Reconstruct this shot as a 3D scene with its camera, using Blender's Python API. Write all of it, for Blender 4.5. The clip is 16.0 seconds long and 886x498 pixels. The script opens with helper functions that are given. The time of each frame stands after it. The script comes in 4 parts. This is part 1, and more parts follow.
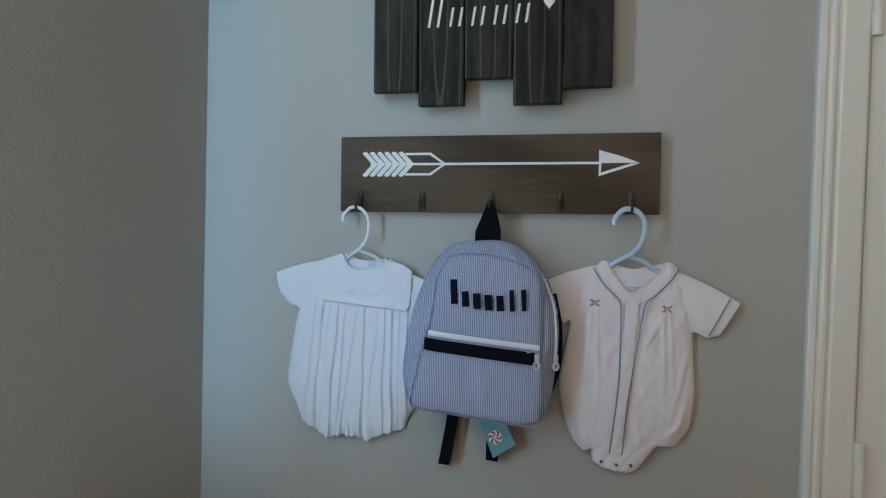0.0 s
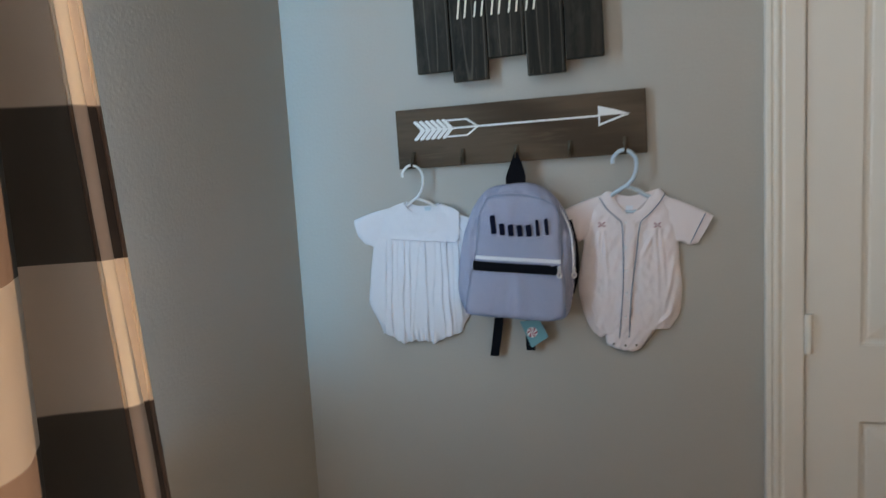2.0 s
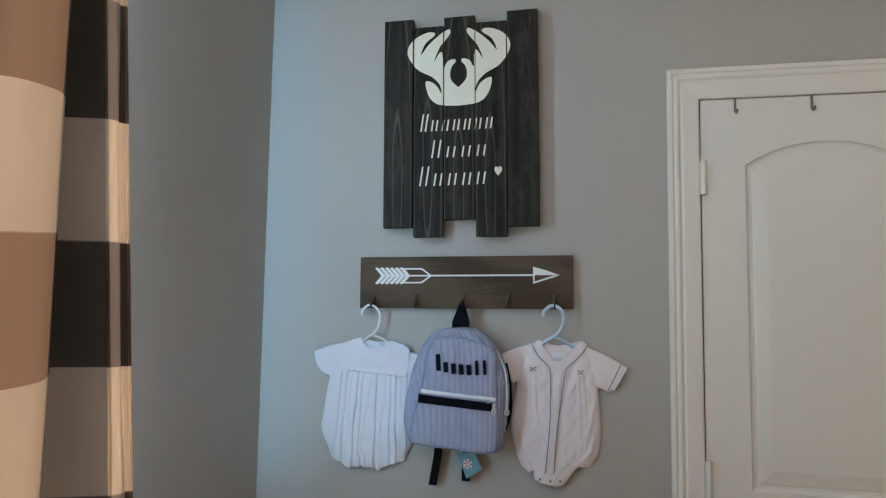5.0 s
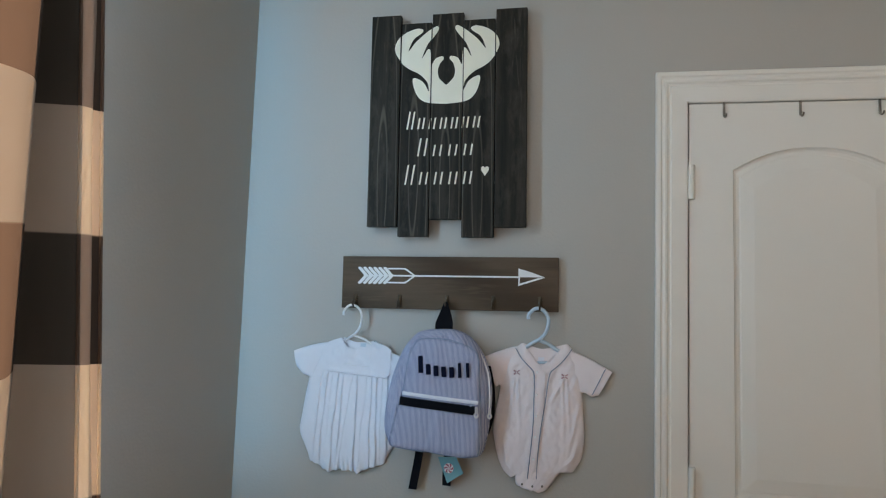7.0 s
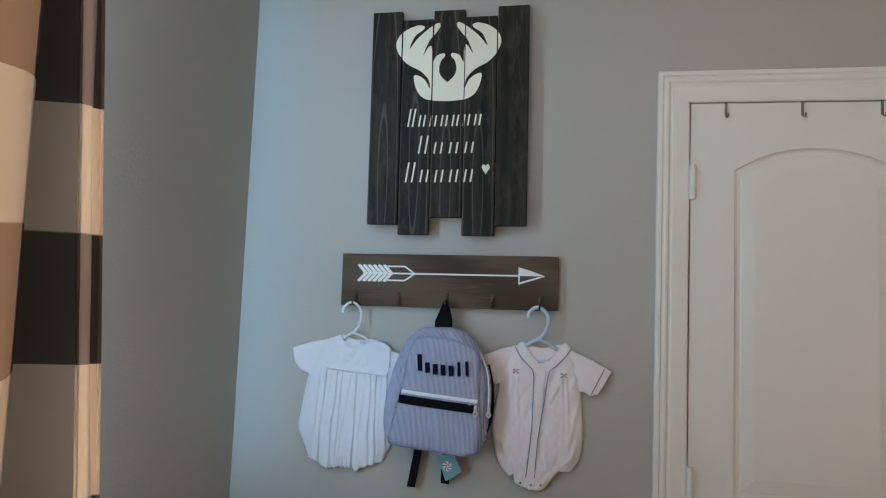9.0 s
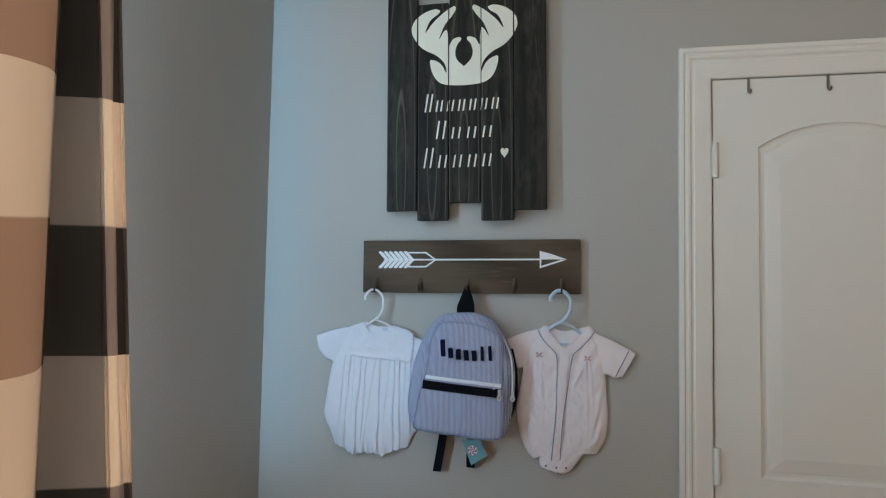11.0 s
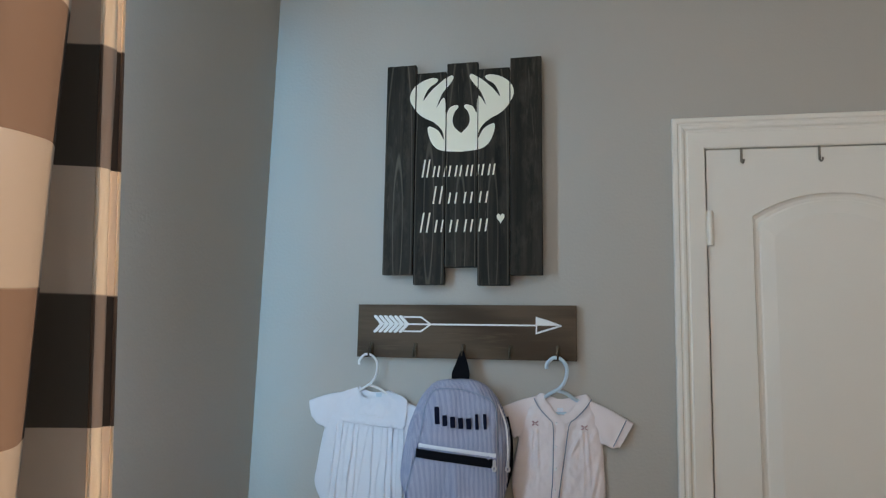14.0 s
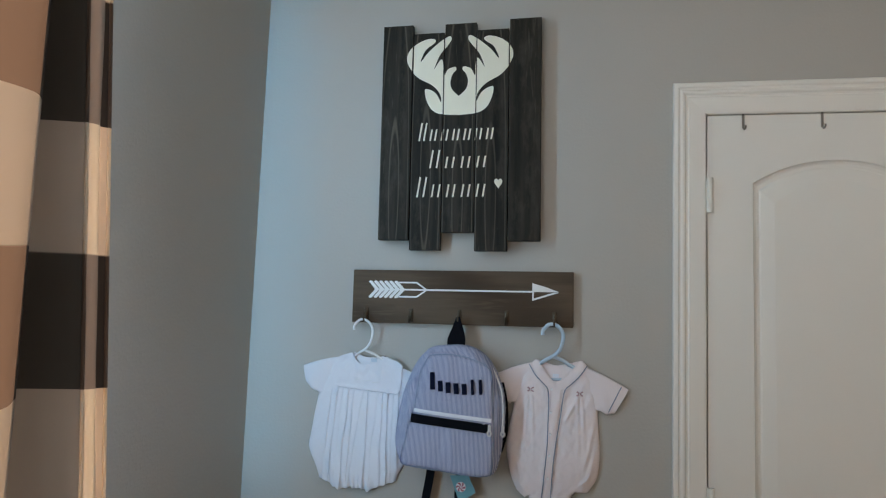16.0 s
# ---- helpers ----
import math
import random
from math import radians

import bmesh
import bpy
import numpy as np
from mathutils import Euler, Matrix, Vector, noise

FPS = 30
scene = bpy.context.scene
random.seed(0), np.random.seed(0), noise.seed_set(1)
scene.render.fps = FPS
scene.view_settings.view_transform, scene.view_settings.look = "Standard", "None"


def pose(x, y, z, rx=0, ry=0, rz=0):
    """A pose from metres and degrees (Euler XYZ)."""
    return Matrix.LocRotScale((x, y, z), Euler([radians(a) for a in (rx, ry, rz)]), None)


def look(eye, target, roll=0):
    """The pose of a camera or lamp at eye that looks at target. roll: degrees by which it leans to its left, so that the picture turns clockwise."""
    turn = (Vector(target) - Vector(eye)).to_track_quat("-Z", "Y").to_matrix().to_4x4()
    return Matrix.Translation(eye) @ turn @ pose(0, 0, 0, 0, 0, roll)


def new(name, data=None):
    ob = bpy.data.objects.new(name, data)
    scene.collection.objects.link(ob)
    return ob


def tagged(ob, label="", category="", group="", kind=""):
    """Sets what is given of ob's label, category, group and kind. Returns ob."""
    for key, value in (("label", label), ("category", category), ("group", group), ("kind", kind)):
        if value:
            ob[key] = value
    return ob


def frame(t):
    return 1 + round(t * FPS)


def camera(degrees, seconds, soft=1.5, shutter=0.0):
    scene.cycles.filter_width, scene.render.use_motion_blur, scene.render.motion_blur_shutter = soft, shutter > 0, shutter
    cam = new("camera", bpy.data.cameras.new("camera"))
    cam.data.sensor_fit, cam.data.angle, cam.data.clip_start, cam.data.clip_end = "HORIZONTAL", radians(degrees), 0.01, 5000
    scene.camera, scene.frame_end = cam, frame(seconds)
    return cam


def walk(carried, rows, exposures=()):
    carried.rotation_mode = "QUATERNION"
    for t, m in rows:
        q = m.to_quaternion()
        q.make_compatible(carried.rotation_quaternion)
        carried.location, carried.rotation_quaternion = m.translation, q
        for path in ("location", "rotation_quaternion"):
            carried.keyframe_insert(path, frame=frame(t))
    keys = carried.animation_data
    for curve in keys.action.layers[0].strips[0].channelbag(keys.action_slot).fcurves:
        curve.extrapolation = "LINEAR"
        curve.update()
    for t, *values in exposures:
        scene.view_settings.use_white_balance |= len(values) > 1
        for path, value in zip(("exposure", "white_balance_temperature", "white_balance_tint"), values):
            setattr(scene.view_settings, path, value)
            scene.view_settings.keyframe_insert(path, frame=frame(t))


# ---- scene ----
from mathutils.geometry import tessellate_polygon

cam = camera(66.2, 16.0, soft=1.2, shutter=0.35)
PATH = [
    (0, (0.186, -1.185, 1.475), (-0.258, 0.764, 1.421), 1.5),
    (0.5, (0.262, -1.292, 1.49), (-0.237, 0.645, 1.451), 0.3),
    (0.7, (0.290, -1.340, 1.496), (-0.217, 0.586, 1.459), 4.9),
    (0.8, (0.314, -1.356, 1.497), (-0.234, 0.566, 1.439), 7.4),
    (1, (0.344, -1.392, 1.477), (-0.358, 0.476, 1.353), 14.4),
    (1.2, (0.333, -1.413, 1.475), (-0.424, 0.431, 1.312), 16.9),
    (1.3, (0.318, -1.436, 1.480), (-0.429, 0.414, 1.295), 10.8),
    (1.5, (0.285, -1.475, 1.497), (-0.433, 0.377, 1.267), -2.4),
    (1.7, (0.287, -1.492, 1.488), (-0.384, 0.381, 1.250), -5.2),
    (2, (0.247, -1.535, 1.501), (-0.290, 0.379, 1.267), -3.3),
    (2.3, (0.268, -1.583, 1.528), (-0.221, 0.357, 1.511), -1.8),
    (2.5, (0.253, -1.599, 1.523), (-0.158, 0.357, 1.595), -1.6),
    (3, (0.253, -1.621, 1.52), (-0.054, 0.341, 1.754), -1.6),
    (3.5, (0.274, -1.686, 1.516), (-0.034, 0.275, 1.767), -0.0),
    (4, (0.315, -1.751, 1.512), (-0.101, 0.199, 1.671), 0.9),
    (6.5, (0.306, -1.72, 1.508), (-0.072, 0.234, 1.704), 1.4),
    (7, (0.303, -1.716, 1.508), (-0.058, 0.243, 1.686), 1.8),
    (7.5, (0.298, -1.716, 1.509), (-0.064, 0.243, 1.686), 1.8),
    (8, (0.295, -1.713, 1.51), (-0.068, 0.248, 1.657), 1.8),
    (8.5, (0.296, -1.718, 1.516), (-0.076, 0.241, 1.665), 1.9),
    (9, (0.297, -1.714, 1.519), (-0.058, 0.248, 1.679), 2.2),
    (11.5, (0.297, -1.71, 1.517), (-0.126, 0.243, 1.603), 0.7),
    (12, (0.301, -1.704, 1.517), (-0.122, 0.25, 1.576), 0.5),
    (12.5, (0.3, -1.712, 1.535), (-0.125, 0.238, 1.667), 0.4),
    (13, (0.297, -1.717, 1.552), (-0.1, 0.223, 1.833), 0.9),
    (13.5, (0.3, -1.715, 1.546), (-0.107, 0.216, 1.874), 1.3),
    (14, (0.302, -1.708, 1.54), (-0.107, 0.23, 1.821), 1.6),
    (14.5, (0.294, -1.701, 1.535), (-0.106, 0.243, 1.786), 1.5),
    (15, (0.292, -1.698, 1.535), (-0.108, 0.248, 1.764), 1.7),
    (15.5, (0.29, -1.695, 1.534), (-0.101, 0.256, 1.741), 2.0),
    (16, (0.287, -1.69, 1.532), (-0.098, 0.263, 1.724), 2.0),
]
walk(cam, [(t, look(eye, target, roll)) for t, eye, target, roll in PATH],
     exposures=[(0.0, 1.75, 7700, 12), (0.8, 1.76, 7750, 12), (1.6, 1.81, 7850, 15), (2.2, 1.86, 8050, 16), (3.2, 1.85, 8000, 16), (6.5, 1.85, 7750, 15), (16.0, 1.85, 7750, 15)])

# ---- light: afternoon sun and blue sky through the side window ----
SUN_DIR = Vector((0.80, -0.20, -0.52)).normalized()
world = bpy.data.worlds.new("sky")
scene.world = world
world.use_nodes = True
wn = world.node_tree
sky = wn.nodes.new("ShaderNodeTexSky")
sky.sky_type = "NISHITA"
sky.sun_disc = False
sky.sun_elevation = math.asin(-SUN_DIR.z)
sky.sun_rotation = math.atan2(-SUN_DIR.x, -SUN_DIR.y)
wn.links.new(sky.outputs["Color"], wn.nodes["Background"].inputs["Color"])
wn.nodes["Background"].inputs["Strength"].default_value = 0.1

sun = new("sun", bpy.data.lights.new("sun", "SUN"))
sun.data.energy, sun.data.angle, sun.data.color = 5.0, radians(0.5), (1.0, 0.78, 0.57)
sun.matrix_world = look((-4, 1, 5), Vector((-4, 1, 5)) + SUN_DIR)

WIN_Y0, WIN_Y1, WIN_Z0, WIN_Z1 = -2.60, -0.76, 1.02, 2.45
# sky through the part of the window that the curtain leaves open
OPEN_W = 0.76
skylight = new("window_skylight", bpy.data.lights.new("window_skylight", "AREA"))
skylight.data.shape, skylight.data.size, skylight.data.size_y = "RECTANGLE", OPEN_W - 0.02, WIN_Z1 - WIN_Z0 - 0.02
skylight.data.energy, skylight.data.color = 17.5, (0.62, 0.80, 1.0)
skylight.matrix_world = look((-0.563, WIN_Y0 + OPEN_W / 2, (WIN_Z0 + WIN_Z1) / 2), (1.0, WIN_Y0 + OPEN_W / 2, (WIN_Z0 + WIN_Z1) / 2 + 2.0))
# two added lamps stand in for sky past the curtain's edge: a wide glow, and a beam close to the jamb that grazes along
# the wall
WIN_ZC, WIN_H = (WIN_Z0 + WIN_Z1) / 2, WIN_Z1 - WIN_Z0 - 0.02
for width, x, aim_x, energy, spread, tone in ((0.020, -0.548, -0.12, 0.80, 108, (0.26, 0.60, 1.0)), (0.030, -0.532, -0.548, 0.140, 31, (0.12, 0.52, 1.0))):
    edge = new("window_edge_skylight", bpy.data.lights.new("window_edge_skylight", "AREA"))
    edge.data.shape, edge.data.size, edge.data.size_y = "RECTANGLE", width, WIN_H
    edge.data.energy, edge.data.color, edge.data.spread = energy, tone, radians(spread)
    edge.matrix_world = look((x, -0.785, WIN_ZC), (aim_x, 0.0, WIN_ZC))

# ---- materials ----
def nodes_of(name):
    mat = bpy.data.materials.new(name)
    mat.use_nodes = True
    return mat, mat.node_tree.nodes, mat.node_tree.links, mat.node_tree.nodes["Principled BSDF"]


def paint(name, color, rough=0.6, bump=0.1, scale=180.0, vary=0.06, big=3.0, metal=0.0, spec=0.4, dist=0.002):
    """Paint, plastic or cloth: broad tonal drift, fine grain and a bump."""
    mat, n, l, b = nodes_of(name)
    co = n.new("ShaderNodeTexCoord")
    broad, fine = n.new("ShaderNodeTexNoise"), n.new("ShaderNodeTexNoise")
    broad.inputs["Scale"].default_value, broad.inputs["Detail"].default_value = big, 4
    fine.inputs["Scale"].default_value, fine.inputs["Detail"].default_value = scale, 3
    for t in (broad, fine):
        l.new(co.outputs["Object"], t.inputs["Vector"])
    mix = n.new("ShaderNodeMix")
    mix.data_type = "RGBA"
    mix.inputs["A"].default_value = (*[c * (1 - vary) for c in color], 1)
    mix.inputs["B"].default_value = (*[min(1, c * (1 + vary)) for c in color], 1)
    l.new(broad.outputs["Fac"], mix.inputs["Factor"])
    l.new(mix.outputs["Result"], b.inputs["Base Color"])
    b.inputs["Roughness"].default_value, b.inputs["Metallic"].default_value = rough, metal
    b.inputs["Specular IOR Level"].default_value = spec
    if bump:
        bp = n.new("ShaderNodeBump")
        bp.inputs["Strength"].default_value, bp.inputs["Distance"].default_value = bump, dist
        l.new(fine.outputs["Fac"], bp.inputs["Height"])
        l.new(bp.outputs["Normal"], b.inputs["Normal"])
    return mat


def wood(name, dark, light, along, rough=0.55, scale=9.0, rubbed=3.0, arches=False, knots=False):
    """Stained wood: stretched grain, pale streaks where the stain is rubbed through, soft knots. along: the grain's axis."""
    mat, n, l, b = nodes_of(name)
    co, mp, info = n.new("ShaderNodeTexCoord"), n.new("ShaderNodeMapping"), n.new("ShaderNodeObjectInfo")
    mp.inputs["Scale"].default_value = [1.0 if a != along else 0.07 for a in range(3)]
    shift = n.new("ShaderNodeVectorMath")
    shift.operation = "SCALE"
    shift.inputs[0].default_value = (13.0, 7.0, 5.0)
    l.new(info.outputs["Random"], shift.inputs["Scale"])
    l.new(co.outputs["Object"], mp.inputs["Vector"])
    l.new(shift.outputs["Vector"], mp.inputs["Location"])
    grain, blot = n.new("ShaderNodeTexNoise"), n.new("ShaderNodeTexNoise")
    grain.inputs["Scale"].default_value, grain.inputs["Detail"].default_value, grain.inputs["Distortion"].default_value = scale * 11, 6, 0.6
    blot.inputs["Scale"].default_value, blot.inputs["Detail"].default_value = scale * 1.6, 3
    rings = n.new("ShaderNodeTexWave")
    rings.wave_type, rings.bands_direction = "BANDS", "X"
    rings.inputs["Scale"].default_value, rings.inputs["Distortion"].default_value = scale * 0.9, 14.0
    rings.inputs["Detail"].default_value, rings.inputs["Detail Scale"].default_value = 3, 0.9
    for t in (grain, blot, rings):
        l.new(mp.outputs["Vector"], t.inputs["Vector"])
    soft = n.new("ShaderNodeMath")
    soft.operation = "MULTIPLY_ADD"
    l.new(rings.outputs["Fac"], soft.inputs[0])
    soft.inputs[1].default_value, soft.inputs[2].default_value = (0.40, 0.38) if knots else (1.0, 0.0)
    mul = n.new("ShaderNodeMath")
    mul.operation = "MULTIPLY"
    l.new(grain.outputs["Fac"], mul.inputs[0])
    l.new(soft.outputs["Value"], mul.inputs[1])
    mul2 = n.new("ShaderNodeMath")
    mul2.operation = "MULTIPLY_ADD"
    l.new(blot.outputs["Fac"], mul2.inputs[0])
    mul2.inputs[1].default_value = 0.45
    l.new(mul.outputs["Value"], mul2.inputs[2])
    ramp = n.new("ShaderNodeValToRGB")
    ramp.color_ramp.elements[0].position, ramp.color_ramp.elements[0].color = 0.22, (*dark, 1)
    ramp.color_ramp.elements[1].position, ramp.color_ramp.elements[1].color = 0.72, (*light, 1)
    l.new(mul2.outputs["Value"], ramp.inputs["Fac"])
    # hairline streaks where the stain is rubbed thin
    fine, hair, mix = n.new("ShaderNodeTexNoise"), n.new("ShaderNodeValToRGB"), n.new("ShaderNodeMix")
    fine.inputs["Scale"].default_value, fine.inputs["Detail"].default_value, fine.inputs["Distortion"].default_value = scale * 26, 3, 0.3
    l.new(mp.outputs["Vector"], fine.inputs["Vector"])
    patch = n.new("ShaderNodeMath")
    patch.operation = "MULTIPLY"
    l.new(fine.outputs["Fac"], patch.inputs[0])
    l.new(blot.outputs["Fac"], patch.inputs[1])
    hair.color_ramp.elements[0].position, hair.color_ramp.elements[1].position = 0.335, 0.50
    l.new(patch.outputs["Value"], hair.inputs["Fac"])
    mix.data_type = "RGBA"
    l.new(hair.outputs["Color"], mix.inputs["Factor"])
    l.new(ramp.outputs["Color"], mix.inputs["A"])
    mix.inputs["B"].default_value = (*[c * rubbed for c in light], 1)
    top = mix.outputs["Result"]
    if arches:
        # cathedral arches of raised grain down the middle of a plank
        am, aw, ar, ax = n.new("ShaderNodeMapping"), n.new("ShaderNodeTexWave"), n.new("ShaderNodeValToRGB"), n.new("ShaderNodeMix")
        at, up = n.new("ShaderNodeCombineXYZ"), n.new("ShaderNodeMath")
        up.operation = "MULTIPLY_ADD"
        l.new(info.outputs["Random"], up.inputs[0])
        up.inputs[1].default_value, up.inputs[2].default_value = 0.03, -0.03
        l.new(up.outputs["Value"], at.inputs["Z"])
        at.inputs["X"].default_value = -0.038
        am.inputs["Scale"].default_value = (0.08, 0.02, 0.036)
        l.new(co.outputs["Generated"], am.inputs["Vector"])
        l.new(at.outputs["Vector"], am.inputs["Location"])
        aw.wave_type, aw.rings_direction = "RINGS", "SPHERICAL"
        aw.inputs["Scale"].default_value, aw.inputs["Distortion"].default_value = 13.0, 2.2
        aw.inputs["Detail"].default_value, aw.inputs["Detail Scale"].default_value = 2, 1.4
        l.new(am.outputs["Vector"], aw.inputs["Vector"])
        ar.color_ramp.elements[0].position, ar.color_ramp.elements[1].position = 0.955, 1.0
        ar.color_ramp.elements[1].color = (0.9, 0.9, 0.9, 1)
        l.new(aw.outputs["Fac"], ar.inputs["Fac"])
        worn = n.new("ShaderNodeMath")
        worn.operation = "MULTIPLY"
        l.new(ar.outputs["Color"], worn.inputs[0])
        l.new(blot.outputs["Fac"], worn.inputs[1])
        ax.data_type = "RGBA"
        # only some planks are cut across the heart
        heart_cut, some = n.new("ShaderNodeMath"), n.new("ShaderNodeMath")
        heart_cut.operation, some.operation = "GREATER_THAN", "MULTIPLY"
        l.new(info.outputs["Random"], heart_cut.inputs[0])
        heart_cut.inputs[1].default_value = 0.55
        l.new(worn.outputs["Value"], some.inputs[0])
        l.new(heart_cut.outputs["Value"], some.inputs[1])
        l.new(some.outputs["Value"], ax.inputs["Factor"])
        l.new(top, ax.inputs["A"])
        ax.inputs["B"].default_value = (*[c * 4.2 for c in light], 1)
        top = ax.outputs["Result"]
    if knots:
        # pale worn patches, then round dark knots with a pale rim
        km, cloud, cr, wear = n.new("ShaderNodeMapping"), n.new("ShaderNodeTexNoise"), n.new("ShaderNodeValToRGB"), n.new("ShaderNodeMix")
        km.inputs["Scale"].default_value = [1.0 if a != along else 0.35 for a in range(3)]
        l.new(co.outputs["Object"], km.inputs["Vector"])
        l.new(shift.outputs["Vector"], km.inputs["Location"])
        cloud.inputs["Scale"].default_value, cloud.inputs["Detail"].default_value, cloud.inputs["Roughness"].default_value = 22.0, 6, 0.7
        l.new(km.outputs["Vector"], cloud.inputs["Vector"])
        cr.color_ramp.elements[0].position, cr.color_ramp.elements[1].position = 0.53, 0.80
        cr.color_ramp.elements[1].color = (0.8, 0.8, 0.8, 1)
        l.new(cloud.outputs["Fac"], cr.inputs["Fac"])
        wear.data_type = "RGBA"
        l.new(cr.outputs["Color"], wear.inputs["Factor"])
        l.new(top, wear.inputs["A"])
        wear.inputs["B"].default_value = (*[c * 2.0 for c in light], 1)
        cell, kr, dark_knot = n.new("ShaderNodeTexVoronoi"), n.new("ShaderNodeValToRGB"), n.new("ShaderNodeMix")
        cell.inputs["Scale"].default_value = 7.5
        l.new(km.outputs["Vector"], cell.inputs["Vector"])
        e = kr.color_ramp.elements
        e[0].position, e[0].color = 0.045, (*[c * 0.5 for c in dark], 1)
        e[1].position, e[1].color = 0.15, (*light, 0)
        rim = e.new(0.085)
        rim.color = (*[c * 2.2 for c in light], 0.7)
        l.new(cell.outputs["Distance"], kr.inputs["Fac"])
        dark_knot.data_type = "RGBA"
        l.new(kr.outputs["Alpha"], dark_knot.inputs["Factor"])
        l.new(wear.outputs["Result"], dark_knot.inputs["A"])
        l.new(kr.outputs["Color"], dark_knot.inputs["B"])
        top = dark_knot.outputs["Result"]
    l.new(top, b.inputs["Base Color"])
    b.inputs["Roughness"].default_value = rough
    b.inputs["Specular IOR Level"].default_value = 0.12
    bp = n.new("ShaderNodeBump")
    bp.inputs["Strength"].default_value, bp.inputs["Distance"].default_value = 0.35, 0.0015
    l.new(grain.outputs["Fac"], bp.inputs["Height"])
    l.new(bp.outputs["Normal"], b.inputs["Normal"])
    return mat


def striped_cloth(name, a, b_color, period, duty, axis, translucency, a_through, b_through, weave=900.0, offset=0.0, sharp=0.02, attribute=""):
    """Woven cloth with two-colour stripes across an axis, or along an attribute of the mesh; lets some light through."""
    mat, n, l, b = nodes_of(name)
    co, sep = n.new("ShaderNodeTexCoord"), n.new("ShaderNodeSeparateXYZ")
    l.new(co.outputs["Object"], sep.inputs["Vector"])
    m1 = n.new("ShaderNodeMath")
    m1.operation = "MULTIPLY_ADD"
    m1.inputs[1].default_value, m1.inputs[2].default_value = 1 / period, -offset / period
    if attribute:
        at = n.new("ShaderNodeAttribute")
        at.attribute_name = attribute
        l.new(at.outputs["Fac"], m1.inputs[0])
    else:
        l.new(sep.outputs[axis], m1.inputs[0])
    fr = n.new("ShaderNodeMath")
    fr.operation = "FRACT"
    l.new(m1.outputs["Value"], fr.inputs[0])
    ramp = n.new("ShaderNodeValToRGB")
    e = ramp.color_ramp.elements
    e[0].position, e[0].color = max(0.0, duty - sharp), (0, 0, 0, 1)
    e[1].position, e[1].color = duty + sharp, (1, 1, 1, 1)
    l.new(fr.outputs["Value"], ramp.inputs["Fac"])

    def blend(c0, c1):
        mx = n.new("ShaderNodeMix")
        mx.data_type = "RGBA"
        mx.inputs["A"].default_value, mx.inputs["B"].default_value = (*c0, 1), (*c1, 1)
        l.new(ramp.outputs["Color"], mx.inputs["Factor"])
        return mx.outputs["Result"]
    l.new(blend(a, b_color), b.inputs["Base Color"])
    b.inputs["Roughness"].default_value = 0.9
    b.inputs["Specular IOR Level"].default_value = 0.15
    noise_t, bp = n.new("ShaderNodeTexNoise"), n.new("ShaderNodeBump")
    noise_t.inputs["Scale"].default_value = weave
    l.new(co.outputs["Object"], noise_t.inputs["Vector"])
    bp.inputs["Strength"].default_value, bp.inputs["Distance"].default_value = 0.15, 0.001
    l.new(noise_t.outputs["Fac"], bp.inputs["Height"])
    l.new(bp.outputs["Normal"], b.inputs["Normal"])
    if translucency:
        tr, ms, out = n.new("ShaderNodeBsdfTranslucent"), n.new("ShaderNodeMixShader"), n["Material Output"]
        l.new(blend(a_through, b_through), tr.inputs["Color"])
        ms.inputs["Fac"].default_value = translucency
        l.new(b.outputs["BSDF"], ms.inputs[1])
        l.new(tr.outputs["BSDF"], ms.inputs[2])
        l.new(ms.outputs["Shader"], out.inputs["Surface"])
    return mat


M_WALL = paint("greige_wall_paint", (0.42, 0.397, 0.352), 0.5, 0.20, 130, 0.03, 1.2, dist=0.003)
M_CEIL = paint("ceiling_paint", (0.78, 0.77, 0.75), 0.8, 0.3, 120, 0.02, 1.0)
M_TRIM = paint("semi_gloss_white_trim", (0.765, 0.735, 0.665), 0.35, 0.05, 60, 0.03, 5.0)
M_DOOR = paint("satin_white_door", (0.745, 0.72, 0.655), 0.4, 0.06, 90, 0.03, 4.0)
M_CARPET = paint("beige_carpet", (0.50, 0.345, 0.235), 0.95, 0.8, 260, 0.12, 6.0, dist=0.01)
M_BLACKWOOD = wood("black_stained_pine", (0.0075, 0.0068, 0.0054), (0.036, 0.031, 0.024), 2, rubbed=2.5, arches=True, knots=True)
M_BROWNWOOD = wood("walnut_stained_pine", (0.062, 0.040, 0.025), (0.112, 0.077, 0.051), 0, scale=8, rubbed=1.1)
M_CREAM = paint("cream_craft_paint", (0.82, 0.775, 0.62), 0.6, 0.2, 300, 0.04, 30)
M_WHITEPAINT = paint("white_craft_paint", (0.82, 0.82, 0.80), 0.6, 0.2, 300, 0.05, 30)
M_BRONZE = paint("oil_rubbed_bronze", (0.09, 0.07, 0.05), 0.4, 0.1, 300, 0.2, 40, metal=0.9)
M_STEEL = paint("brushed_nickel", (0.24, 0.22, 0.19), 0.4, 0.1, 300, 0.1, 40, metal=1.0)
M_WHITECLOTH = paint("white_cotton", (0.74, 0.765, 0.82), 0.9, 0.25, 900, 0.02, 20, spec=0.15, dist=0.001)
M_PINKCLOTH = paint("pale_pink_white_cotton", (0.80, 0.71, 0.70), 0.9, 0.25, 900, 0.03, 14, spec=0.15, dist=0.001)
M_SEER = striped_cloth("navy_seersucker", (0.182, 0.205, 0.328), (0.482, 0.507, 0.610), 0.0031, 0.46, "X", 0, (0, 0, 0), (0, 0, 0), weave=500, sharp=0.12)
